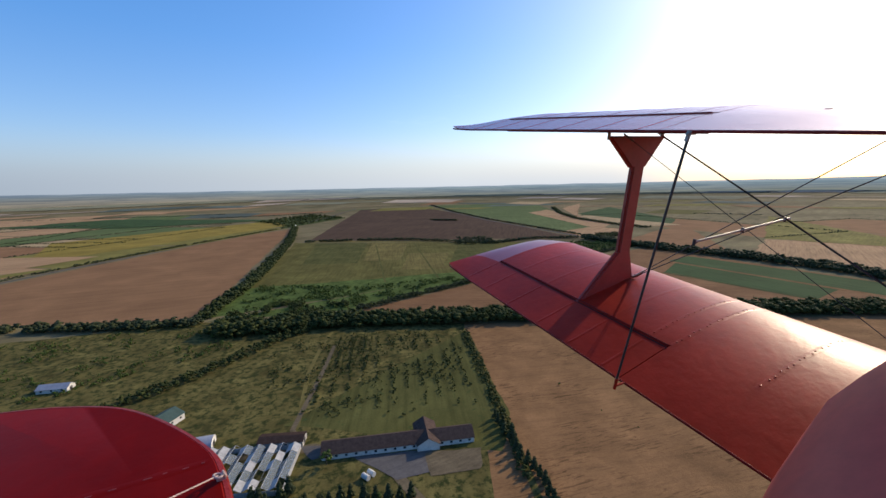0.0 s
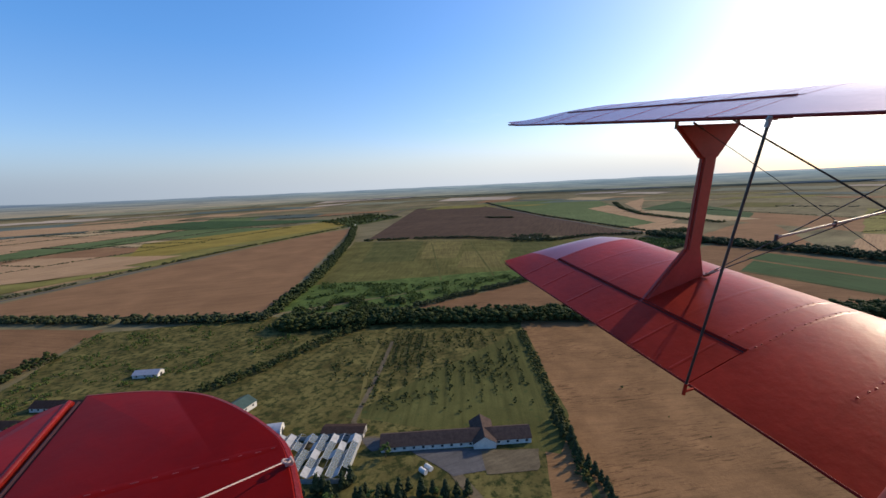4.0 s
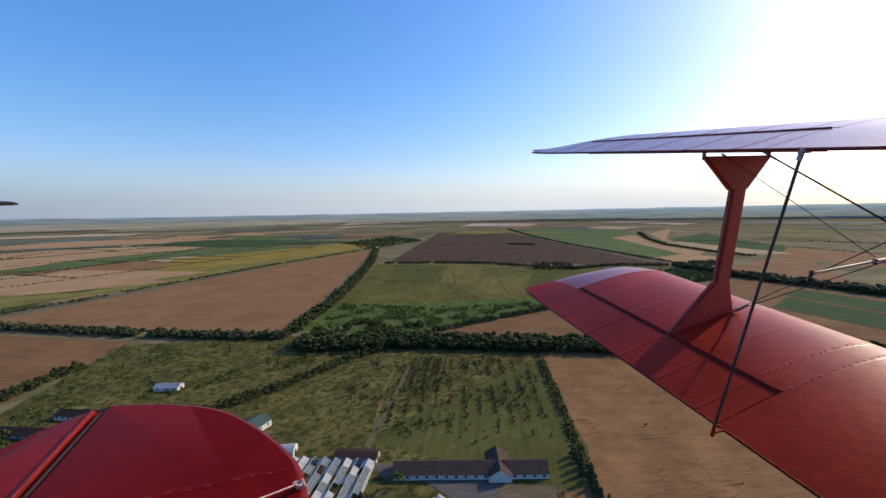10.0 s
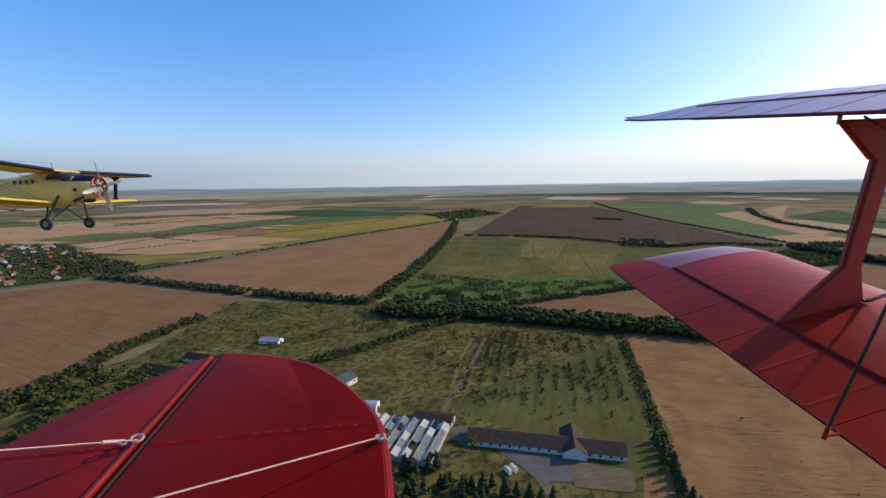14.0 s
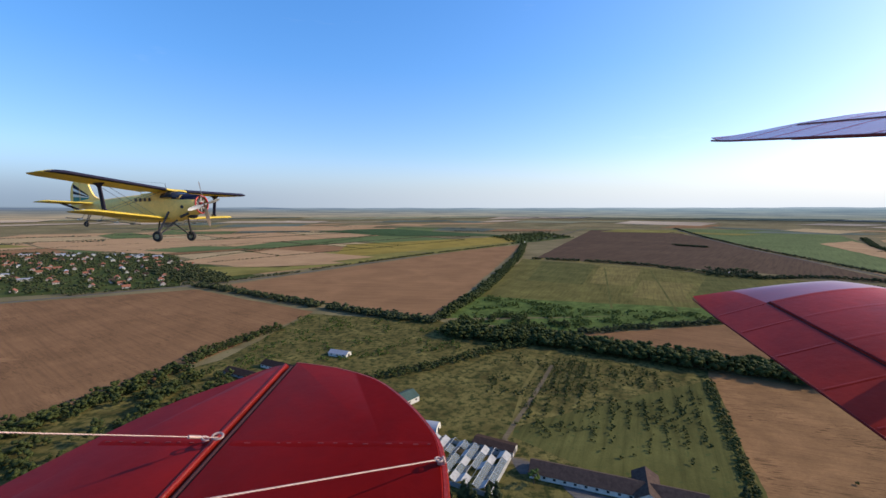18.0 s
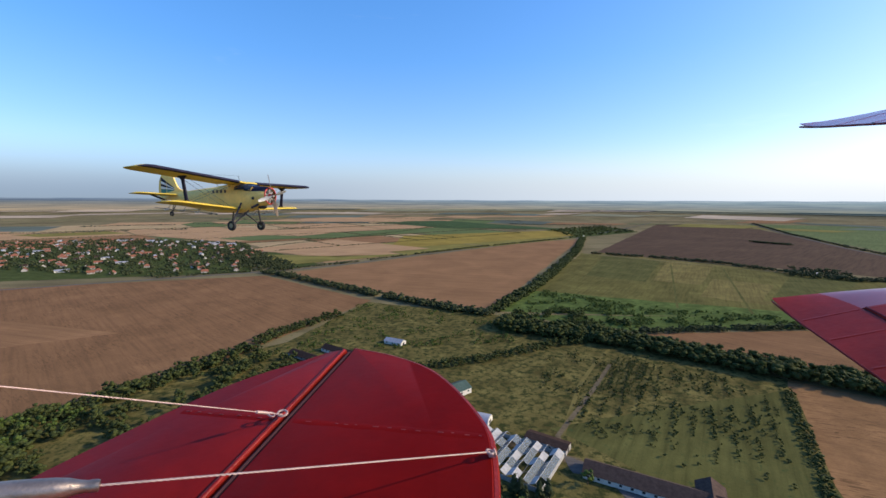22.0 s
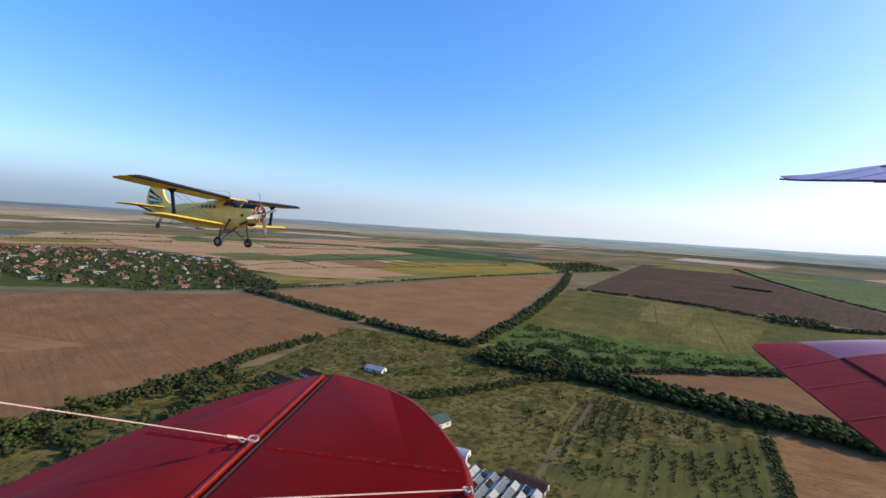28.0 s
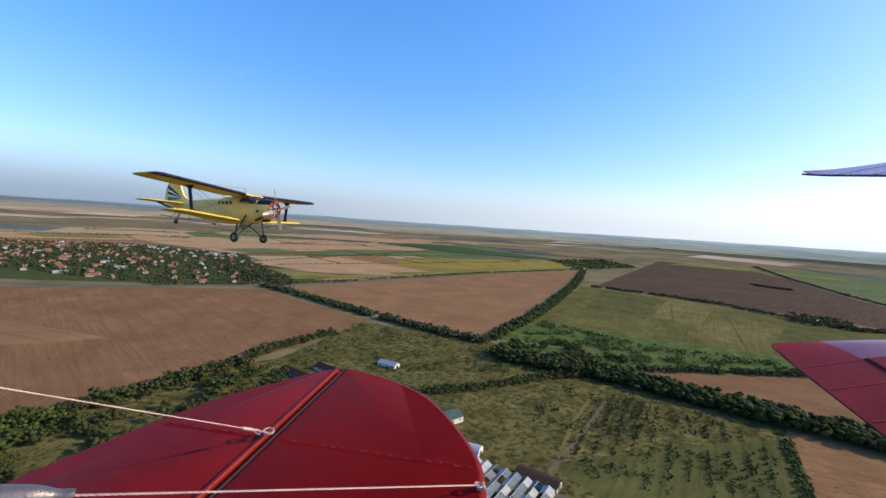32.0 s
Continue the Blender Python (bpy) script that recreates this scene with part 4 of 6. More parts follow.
def red_wing(te, le, name, tip_drop, cloth):
    """A wing with its aileron, rib tapes and tip; te and le: (forward, up) of the belly line's ends."""
    hinge = 0.72
    gap = 0.014
    thin = 0.46 if name == "lower_wing" else 0.12

    def ends(y):
        k = max(0.0, (y - 2.88) / 0.32)
        sweep = 0.16 * k * k
        return Vector((le[0] - sweep * (le[0] - te[0]), y, le[1] + tip_drop * k * k)), Vector((te[0], y, te[1] + tip_drop * 0.4 * k * k))

    def sect(y, x0, x1):
        k = max(0.0, (y - 2.88) / 0.32)
        a, b = ends(y)
        return foil_ring(a, b, x0, x1, 1 - thin * k - (0.76 - thin) * k ** 5)

    ys_tip = [2.88, 2.95, 3.02, 3.08, 3.13, 3.17, 3.19, TIP]
    bm = bmesh.new()
    loft(bm, [sect(y, 0.0, hinge) for y in [AIL, 1.6, 2.0, 2.4, 2.7, 2.88]])
    outer = part(name, bm, cloth, red_plane, "red doped fabric wing with sky sheen", True)
    bm = bmesh.new()
    loft(bm, [sect(y, 0.0, 1.0) for y in (ROOT, 0.5, 0.8, 1.1, AIL - 0.002)])
    part("wing_root_panel", bm, cloth, outer, "", True)
    bm = bmesh.new()
    loft(bm, [sect(y, hinge + gap, 1.0) for y in [AIL + 0.003, 1.6, 2.0, 2.4, 2.7] + ys_tip])
    tip_bm = loft(bmesh.new(), [sect(y, 0.0, hinge + gap) for y in ys_tip])
    part("wing_tip", tip_bm, M_RED_TIP, outer, "smooth rounded tip with a pale sheen", True)
    ail = part("aileron", bm, cloth, outer, "red aileron with a dark hinge gap", True)
    bm = bmesh.new()
    loft(bm, [[p + Vector((0, 0, -0.006)) for p in sect(y, hinge - 0.004, hinge + gap + 0.004)] for y in (AIL, 2.0, 2.88)])
    part("hinge_gap", bm, M_SHADOW_GAP, outer)
    # rolled lip along the hinge
    top = lambda y, x: ends(y)[0].lerp(ends(y)[1], x) + Vector((0, 0, foil_y(x) * (le[0] - te[0])))
    part("hinge_lip", rods((top(AIL, hinge - 0.006), top(2.88, hinge - 0.006), 0.006), n=6), M_RED_EDGE, outer)
    rise = 0.0009 if name == "lower_wing" else 0.0018
    # tapes over the ribs
    for y in (0.50, 0.86, 1.27, 1.40, 1.66, 1.95, 2.28, 2.60, 2.87):
        bm = bmesh.new()
        xs = [0.02, 0.05, 0.1, 0.2, 0.3, 0.4, 0.5, 0.6, 0.705]
        rows = [[top(y + dy, x) + Vector((0, 0, h)) for x in xs] for dy, h in ((-0.016, 0.0), (-0.010, rise), (0.010, rise), (0.016, 0.0))]
        loft(bm, rows, cap=False, closed=False)
        part("rib_tape", bm, cloth, outer, "", True)
        if y < 1.5 and name == "lower_wing":
            bm = bmesh.new()
            for k in range(15):
                ball(bm, top(y + 0.003 * (k % 3 - 1), 0.16 + 0.52 * k / 14 + 0.006 * math.sin(2.7 * k + 9 * y)) + Vector((0, 0, 0.001)), (0.0065, 0.005, 0.0024), 7)
            tagged(part("rib_stitching", bm, M_RED, outer), kind="stuff")
        xs = [0.75, 0.82, 0.9, 0.985]
        if y > AIL:
            bm = bmesh.new()
            loft(bm, [[top(y + dy, x) + Vector((0, 0, h)) for x in xs] for dy, h in ((-0.010, 0.0), (-0.005, 0.0018), (0.005, 0.0018), (0.010, 0.0))], cap=False, closed=False)
            part("rib_tape", bm, cloth, ail, "", True)
    bm = bmesh.new()
    for a, b in zip([AIL, 2.0, 2.6] + ys_tip[:-2], [2.0, 2.6] + ys_tip[:-1]):
        rod(bm, ends(a)[1] + Vector((0, 0, 0.004)), ends(b)[1] + Vector((0, 0, 0.004)), 0.006, n=6)
    part("trailing_edge", bm, M_RED_EDGE, ail)
    bm = bmesh.new()
    rod(bm, ends(ROOT)[1] + Vector((0, 0, 0.004)), ends(AIL)[1] + Vector((0, 0, 0.004)), 0.006, n=6)
    part("trailing_edge", bm, M_RED_EDGE, outer)
    return outer, top


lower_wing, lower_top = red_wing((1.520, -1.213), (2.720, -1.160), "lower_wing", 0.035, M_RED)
upper_wing, upper_top = red_wing((1.570, -0.042), (2.770, -0.075), "upper_wing", 0.02, M_RED_SHEEN)


# Interplane strut: flat post that flares to a triangle at both ends
def flat_plate(outline, y, t):
    bm = bmesh.new()
    a = [bm.verts.new((x, y - t, z)) for x, z in outline]
    b = [bm.verts.new((x, y + t, z)) for x, z in outline]
    n = len(a)
    bm.faces.new(a)
    bm.faces.new(b[::-1])
    for i in range(n):
        bm.faces.new((a[i], b[i], b[(i + 1) % n], a[(i + 1) % n]))
    bmesh.ops.bevel(bm, geom=bm.edges[:], offset=t * 0.6, segments=2, affect="EDGES")
    return bm


STY = 1.95
strut = part("interplane_strut", flat_plate([(2.207, -0.250), (2.312, -0.250), (2.266, -0.875), (2.157, -0.865)], STY, 0.0215), M_STRUT, red_plane, "red-brown streamlined strut post", True)
part("strut_head", flat_plate([(1.985, -0.078), (2.475, -0.090), (2.315, -0.285), (2.200, -0.285)], STY, 0.020), M_STRUT, strut, "", True)
part("strut_foot", flat_plate([(2.160, -0.820), (2.268, -0.820), (2.325, -1.030), (2.10, -1.065), (1.815, -1.155)], STY, 0.020), M_STRUT, strut, "", True)
part("strut_seam", rods(((2.19, STY - 0.024, -0.3), (2.145, STY - 0.024, -0.82), 0.004), n=6), M_RED_EDGE, strut)
for x in (2.0, 2.46):
    part("strut_bolt", rods(((x, STY, -0.10), (x, STY, -0.03), 0.010), n=8), M_STEEL, strut, "steel bolt")
for x, z in ((1.83, -1.14), (2.33, -1.02)):
    bm = bmesh.new()
    box(bm, (x, STY, z), (0.05, 0.075, 0.012))
    bmesh.ops.bevel(bm, geom=bm.edges[:], offset=0.004, segments=1, affect="EDGES")
    ball(bm, (x, STY + 0.028, z + 0.010), (0.009, 0.009, 0.007), 8)
    ball(bm, (x, STY - 0.028, z + 0.010), (0.009, 0.009, 0.007), 8)
    part("strut_fitting", bm, M_RED_EDGE, strut)
# Rod that joins the two ailerons
link = part("aileron_rod", rods(((1.465, 1.245, -1.195), (1.565, 1.125, -0.045), 0.0055), n=10), M_WIRE_DARK, red_plane, "dark push rod between the ailerons", True)
part("rod_end", rods(((1.463, 1.246, -1.226), (1.468, 1.243, -1.17), 0.008), ((1.46, 1.245, -1.210), (1.53, 1.245, -1.210), 0.006), n=8), M_RED, link)
part("rod_end", rods(((1.561, 1.130, -0.075), (1.566, 1.124, -0.035), 0.009), ((1.55, 1.125, -0.046), (1.60, 1.125, -0.046), 0.006), n=8), M_GREY, link)
# Bracing wires between the wings and the spreader bar where they cross
for p, q, r in (((2.42, STY, -0.072), (2.20, 0.33, -0.80), 0.0048), ((2.10, STY - 0.02, -0.07), (1.95, 0.33, -0.86), 0.0018),
                ((2.34, STY - 0.03, -1.01), (2.30, 0.74, -0.02), 0.0026), ((2.31, STY - 0.03, -1.02), (2.33, 0.54, -0.035), 0.0026)):
    w = part("bracing_wire", rods((p, q, r), n=6), M_WIRE_DARK, red_plane, "dark bracing wire")
    part("wire_fork", rods((Vector(p), Vector(p).lerp(Vector(q), 0.05), 0.006), n=8), M_STEEL, w)
bar = part("spreader_bar", rods(((1.66, 1.10, -0.485), (2.34, 1.10, -0.455), 0.0052), n=10), M_GREY, red_plane, "bright spreader bar at the wire crossing", True)
for x in (1.66, 1.98, 2.30):
    part("bar_clip", rods(((x, 1.10, -0.485 + 0.044 * (x - 1.66) - 0.012), (x, 1.10, -0.485 + 0.044 * (x - 1.66) + 0.012), 0.0065), n=8), M_DARK, bar)


# Fuselage behind the wings
def hull_ring(x, zc, hw, hh, n=28, e=2.4):
    out = []
    for i in range(n):
        a = 2 * math.pi * i / n
        c, s = math.cos(a), math.sin(a)
        out.append(Vector((x, hw * math.copysign(abs(c) ** (2 / e), c), zc + hh * math.copysign(abs(s) ** (2 / e), s))))
    return out


bm = bmesh.new()
loft(bm, [hull_ring(*r) for r in ((-1.55, -0.72, 0.05, 0.10), (-1.0, -0.74, 0.10, 0.16), (-0.3, -0.80, 0.18, 0.22), (0.4, -0.87, 0.28, 0.29), (0.8, -0.90, 0.345, 0.34), (1.0, -0.92, 0.40, 0.44), (1.2, -0.92, 0.44, 0.54), (1.5, -0.93, 0.45, 0.57), (2.1, -0.93, 0.45, 0.58), (2.8, -0.92, 0.42, 0.52), (3.5, -0.90, 0.36, 0.43), (3.9, -0.88, 0.28, 0.31), (4.0, -0.88, 0.10, 0.12))])
part("fuselage", bm, M_FUSELAGE, red_plane, "pinkish red fuselage flank", True)


# Tailplane: rounded stabiliser in front, elevator behind, on one hinge line
ZS = -0.666
HX = -0.680


def tail_panel(name, outline, z, t, material, label=""):
    """A thin panel with a rolled rim from an outline in plan."""
    bm = bmesh.new()
    mid = bm.verts.new((sum(p[0] for p in outline) / len(outline), sum(p[1] for p in outline) / len(outline), z + t * 0.42))
    low = bm.verts.new((mid.co.x, mid.co.y, z - t * 0.42))
    n = len(outline)
    ring = lambda k, dz: [bm.verts.new((mid.co.x + (x - mid.co.x) * k, mid.co.y + (y - mid.co.y) * k, z + dz)) for x, y in outline]
    r = [ring(0.97, t * 0.42), ring(0.992, t * 0.3), ring(1.0, 0.0), ring(0.992, -t * 0.3), ring(0.97, -t * 0.42)]
    for i in range(n):
        j = (i + 1) % n
        bm.faces.new((mid, r[0][i], r[0][j]))
        bm.faces.new((low, r[4][j], r[4][i]))
        for a, b in zip(r, r[1:]):
            bm.faces.new((a[i], b[i], b[j], a[j]))
    return part(name, bm, material, red_plane, label, True)


def smooth_line(pts, n=10):
    out = []
    for i in range(len(pts) - 1):
        p0, p1, p2, p3 = [Vector(pts[max(0, min(len(pts) - 1, i + k))]) for k in (-1, 0, 1, 2)]
        for s in range(n):
            t = s / n
            out.append(tuple(0.5 * ((2 * p1) + (p2 - p0) * t + (2 * p0 - 5 * p1 + 4 * p2 - p3) * t * t + (3 * p1 - p0 - 3 * p2 + p3) * t ** 3)))
    return out + [tuple(pts[-1])]


LEAD = smooth_line([(-0.07, 0.16), (-0.085, 0.45), (-0.122, 0.777), (-0.18, 0.924), (-0.335, 1.112), (-0.50, 1.205), (HX + 0.012, 1.252)])
AFT = smooth_line([(HX - 0.012, 1.245), (-0.735, 1.225), (-0.816, 1.142), (-0.973, 0.965), (-1.155, 0.576), (-1.22, 0.30), (-1.20, 0.14)])
stab = tail_panel("stabiliser", LEAD + [(HX + 0.012, 0.14)], ZS, 0.035, M_RED_TAIL, "deep red fabric stabiliser with a rounded tip")
elev = tail_panel("elevator", AFT + [(HX - 0.012, 0.13)], ZS, 0.032, M_RED_ELEV, "red fabric elevator, its sky sheen dulled into the colour")
part("hinge_tube", rods(((HX - 0.018, 0.14, ZS + 0.012), (HX - 0.018, 1.235, ZS + 0.011), 0.0066), n=12), M_RED_EDGE, elev, "glossy red tube along the hinge", True)
# dark rod in the hinge slot, coloured as the shade there
part("hinge_gap", rods(((HX + 0.004, 0.14, ZS + 0.004), (HX + 0.004, 1.23, ZS + 0.004), 0.0070), n=8), M_SHADOW_GAP, stab)
bm = bmesh.new()
for a, b in zip(LEAD, LEAD[1:]):
    rod(bm, (*a, ZS), (*b, ZS), 0.0115, n=8)
part("leading_edge", bm, M_RED_EDGE, stab, "glossy red rim", True)
for y, x0 in ((0.84, -0.15), (0.46, -0.09)):
    bm = bmesh.new()
    xs = [x0 - (x0 - HX - 0.03) * k / 12 for k in range(13)]
    loft(bm, [[Vector((x, y + dy, ZS + 0.0151 + h * 0.3 + 0.0004 * math.sin(x * 50))) for x in xs] for dy, h in ((-0.012, -0.002), (-0.004, 0.002), (0.004, 0.002), (0.012, -0.002))], cap=False, closed=False)
    part("rib_tape", bm, M_RED_TAIL, stab, "", True)
    bm = bmesh.new()
    xe = -1.02 if y > 0.8 else -1.17
    xs = [HX - 0.03 + (xe - HX + 0.05) * k / 10 for k in range(11)]
    loft(bm, [[Vector((x, y + dy, ZS + 0.0138 + h * 0.3)) for x in xs] for dy, h in ((-0.012, -0.002), (-0.004, 0.002), (0.004, 0.002), (0.012, -0.002))], cap=False, closed=False)
    part("rib_tape", bm, M_RED_TAIL, elev, "", True)
for panel, y, x0, x1 in ((stab, 0.84, -0.155, HX + 0.03), (elev, 0.84, HX - 0.035, -1.04)):
    bm = bmesh.new()
    st_rng = random.Random(3)
    x = x0
    while x > x1:
        L = st_rng.uniform(0.004, 0.016)
        if st_rng.random() < 0.75:
            box(bm, (x - L / 2, y + st_rng.uniform(-0.0015, 0.0015), ZS + 0.0158), (L, 0.0022, 0.0012))
        x -= L + st_rng.uniform(0.008, 0.03)
    tagged(part("stitching", bm, M_STITCH, panel, "worn pale stitches on the rib"), kind="stuff")


def rope(p, q, r, pitch=0.024, seg=9):
    """Three strands laid round one another."""
    p, q = Vector(p), Vector(q)
    d = q - p
    rot = d.to_track_quat("Z", "Y").to_matrix()
    n = int(d.length / pitch * seg)
    bm = bmesh.new()
    for s in range(3):
        rings = []
        for i in range(n + 1):
            a = 2 * math.pi * (i / seg + s / 3)
            c = p + d * (i / n) + rot @ Vector((math.cos(a), math.sin(a), 0)) * r * 0.52
            rings.append([c + rot @ Vector((math.cos(b), math.sin(b), 0)) * r * 0.56 for b in (0, 1.257, 2.513, 3.770, 5.027)])
        loft(bm, rings)
    return bm


# Tail bracing wires with their shackles
FIN_TOP, FIN_LOW = Vector((-0.98, 0.012, 0.01)), Vector((-0.93, 0.012, -0.20))
RING, FIT = Vector((HX, 0.842, ZS + 0.028)), Vector((-0.127, 0.772, ZS + 0.030))
wire = part("tail_wire", rope(RING, FIN_TOP, 0.0014), M_WIRE, red_plane, "pale twisted steel bracing wire", True)
bm = bmesh.new()
torus(bm, RING + Vector((0.0, 0.0, 0.004)), (0.2, 0, 1), 0.012, 0.0028, 18, 8)
torus(bm, RING + Vector((-0.022, -0.014, 0.008)), (0.5, 0.3, 1), 0.008, 0.0026, 18, 8)
part("shackle", bm, M_WIRE, wire, "pale steel ring shackle", True)
part("wire_sleeve", rods((RING.lerp(FIN_TOP, 0.045), RING.lerp(FIN_TOP, 0.075), 0.0040), n=8), M_WIRE, wire)
wire = part("tail_wire", rope(FIT, FIN_LOW, 0.0016), M_WIRE, red_plane, "pale twisted steel bracing wire", True)
bm = bmesh.new()
torus(bm, FIT, (0.3, 0.2, 1), 0.0075, 0.0024, 18, 8)
torus(bm, FIT + Vector((0.010, 0.008, -0.006)), (1.0, 0.2, 0.3), 0.006, 0.0022, 18, 8)
box(bm, FIT + Vector((0.004, 0.006, -0.010)), (0.016, 0.008, 0.010))
part("shackle", bm, M_WIRE, wire, "pale steel shackle", True)
def barrel(p, d):
    """A turned barrel: collar, neck, swelling middle, neck."""
    rot = d.to_track_quat("Z", "Y").to_matrix()
    prof = ((0.0, 0.004), (0.001, 0.0075), (0.010, 0.0080), (0.013, 0.0072), (0.022, 0.0085), (0.034, 0.0118), (0.048, 0.0132), (0.080, 0.0138), (0.112, 0.0132), (0.128, 0.0115), (0.142, 0.0085), (0.158, 0.0075), (0.160, 0.004))
    return loft(bmesh.new(), [[p + d * s + rot @ Vector((r * math.cos(a), r * math.sin(a), 0)) for a in (2 * math.pi * i / 20 for i in range(20))] for s, r in prof])


tb = FIT.lerp(FIN_LOW, 0.56)
dv = (FIN_LOW - FIT).normalized()
part("turnbuckle", barrel(tb, dv), M_STEEL, wire, "steel turnbuckle barrel", True)
bm = bmesh.new()
fin = [(-0.80, -0.60), (-0.88, -0.10), (-0.96, 0.06), (-1.12, 0.08), (-1.24, -0.05), (-1.28, -0.60)]
loft(bm, [[Vector((x, s, z)) for x, z in fin] for s in (-0.011, 0.011)])
part("fin", bm, M_RED_TAIL, red_plane)


# The starboard half mirrors the port half
def mirror_half():
    for ob in [o for o in red_plane.children if o.name.split(".")[0] not in ("fuselage", "fin")]:
        made = {}
        for o in (ob, *ob.children_recursive):
            made[o] = o.copy()
            scene.collection.objects.link(made[o])
            made[o].parent = made.get(o.parent, red_plane)
        made[ob].matrix_basis = Matrix.Diagonal((1, -1, 1, 1)) @ ob.matrix_basis


mirror_half()


# ---- the yellow biplane in formation ----
# Its axes: x forward, y to port, z up; the origin lies between the lower wings.
YH, YL = Vector((0.9550, -0.2920, 0.030)).normalized(), Vector((0.2930, 0.9550, -0.050))
YU = YH.cross(YL).normalized()
YL = YU.cross(YH)
YPOS = Vector((-17.3, 36.0, -0.7))
yellow = thing("yellow_biplane", STAND @ Matrix.Translation(YPOS) @ Matrix((YH, YL, YU)).transposed().to_4x4(),
               "large pale yellow radial-engined biplane flying with striped fin", "biplane")


def y_ring(x, zc, hw, hh, e=2.0, n=32, a0=0.0, a1=360.0, grow=0.0, closed=True):
    out = []
    for i in range(n):
        a = radians(a0 + (a1 - a0) * i / (n if closed else n - 1))
        c, s = math.cos(a), math.sin(a)
        out.append(Vector((x, (hw + grow) * math.copysign(abs(c) ** (2 / e), c), zc + (hh + grow) * math.copysign(abs(s) ** (2 / e), s))))
    return out


BODY = [(1.30, 0.92, 0.85, 0.95, 2.2), (0.6, 0.84, 0.90, 1.08, 2.6), (-0.6, 0.80, 0.95, 1.15, 2.9), (-2.6, 0.82, 0.95, 1.13, 2.9), (-4.2, 0.88, 0.80, 0.98, 2.6),
        (-6.0, 0.98, 0.55, 0.76, 2.3), (-8.0, 1.08, 0.28, 0.50, 2.0), (-9.3, 1.12, 0.06, 0.26, 2.0)]
COWL = [(2.62, 1.0, 0.64, 0.64), (2.52, 1.0, 0.73, 0.73), (2.2, 0.99, 0.79, 0.79), (1.75, 0.97, 0.83, 0.85), (1.31, 0.93, 0.86, 0.95)]
bm = bmesh.new()
loft(bm, [y_ring(*r) for r in BODY])
body = part("fuselage", bm, M_CREAM, yellow, "pale yellow rounded fuselage", True)
bm = bmesh.new()
loft(bm, [y_ring(*r) for r in COWL], cap=False)
cowl = part("engine_cowling", bm, M_CREAM, yellow, "yellow cowling with a dark top", True)
bm = bmesh.new()
loft(bm, [y_ring(*r, n=16, a0=28, a1=152, grow=0.008, closed=False) for r in COWL + [BODY[1]]], cap=False, closed=False)
part("anti_glare_panel", bm, M_NAVY, cowl, "dark anti-glare paint", True)
bm = torus(bmesh.new(), (2.60, 0, 1.0), (1, 0, 0), 0.675, 0.055, 36, 10)
part("cowl_ring", bm, M_REDCOWL, cowl, "red ring round the engine", True)
bm = bmesh.new()
loft(bm, [y_ring(2.30, 1.0, 0.66, 0.66), y_ring(2.32, 1.0, 0.2, 0.2)])
part("engine_baffle", bm, M_DARK, cowl)
for k in range(9):
    a = 2 * math.pi * k / 9
    part("engine_cylinder", rods(((2.42, 0.20 * math.cos(a), 1 + 0.20 * math.sin(a)), (2.42, 0.56 * math.cos(a), 1 + 0.56 * math.sin(a)), 0.105), n=10), M_GREY, cowl)
part("crankcase", rods(((2.35, 0, 1), (2.72, 0, 1), 0.24, 0.15), n=16), M_REDCOWL, cowl, "red gear case", True)
prop = part("propeller_hub", rods(((2.70, 0, 1), (2.95, 0, 1), 0.14, 0.09), n=16), M_STEEL, yellow, "bright metal propeller hub", True)
for k in range(4):
    a = radians(17 + 90 * k)
    d = Vector((0, math.cos(a), math.sin(a)))
    s = Vector((0, -math.sin(a), math.cos(a)))
    rings = []
    for r, c, tw in ((0.10, 0.05, 60), (0.35, 0.10, 50), (0.8, 0.15, 36), (1.3, 0.145, 26), (1.65, 0.11, 20), (1.80, 0.04, 18)):
        w = s * math.cos(radians(tw)) + Vector((1, 0, 0)) * math.sin(radians(tw))
        nrm = w.cross(d)
        o = Vector((2.84, 0, 1)) + d * r
        rings.append([o + w * c, o + nrm * 0.018, o - w * c, o - nrm * 0.018])
    part("propeller_blade", loft(bmesh.new(), rings), M_STEEL if k % 2 else M_GREY, prop, "pale metal propeller blade", True)
part("exhaust_pipe", rods(((1.9, -0.6, 0.30), (1.35, -0.82, 0.02), 0.10), n=10), M_DARK, cowl, "dark exhaust pipe")
part("oil_cooler", ball(bmesh.new(), (1.75, 0, 0.10), (0.45, 0.30, 0.18), 14), M_DARK, cowl, "", True)
part("cowl_port", rods(((1.55, -0.80, 0.80), (1.55, -0.875, 0.80), 0.12), n=14), M_DARK, cowl)
# Cockpit glazing
bm = bmesh.new()
loft(bm, [y_ring(x, zc, hw, hh, 2.6, 20, 5, 175, 0.02, False) for x, zc, hw, hh in ((1.28, 1.45, 0.80, 0.36), (0.85, 1.45, 0.98, 0.58), (0.2, 1.45, 1.02, 0.62), (-0.25, 1.45, 0.93, 0.50))], cap=False, closed=False)
canopy = part("cockpit_glazing", bm, M_PANE_DARK, yellow, "dark bulged cockpit windows", True)
for x, zc, hw, hh in ((1.28, 1.45, 0.80, 0.36), (0.85, 1.45, 0.98, 0.58), (0.2, 1.45, 1.02, 0.62), (-0.25, 1.45, 0.93, 0.50)):
    p = y_ring(x, zc, hw, hh, 2.6, 14, 5, 175, 0.035, False)
    bm = bmesh.new()
    for a, b in zip(p, p[1:]):
        rod(bm, a, b, 0.022, n=5)
    part("window_frame", bm, M_NAVY, canopy, "dark window bar")
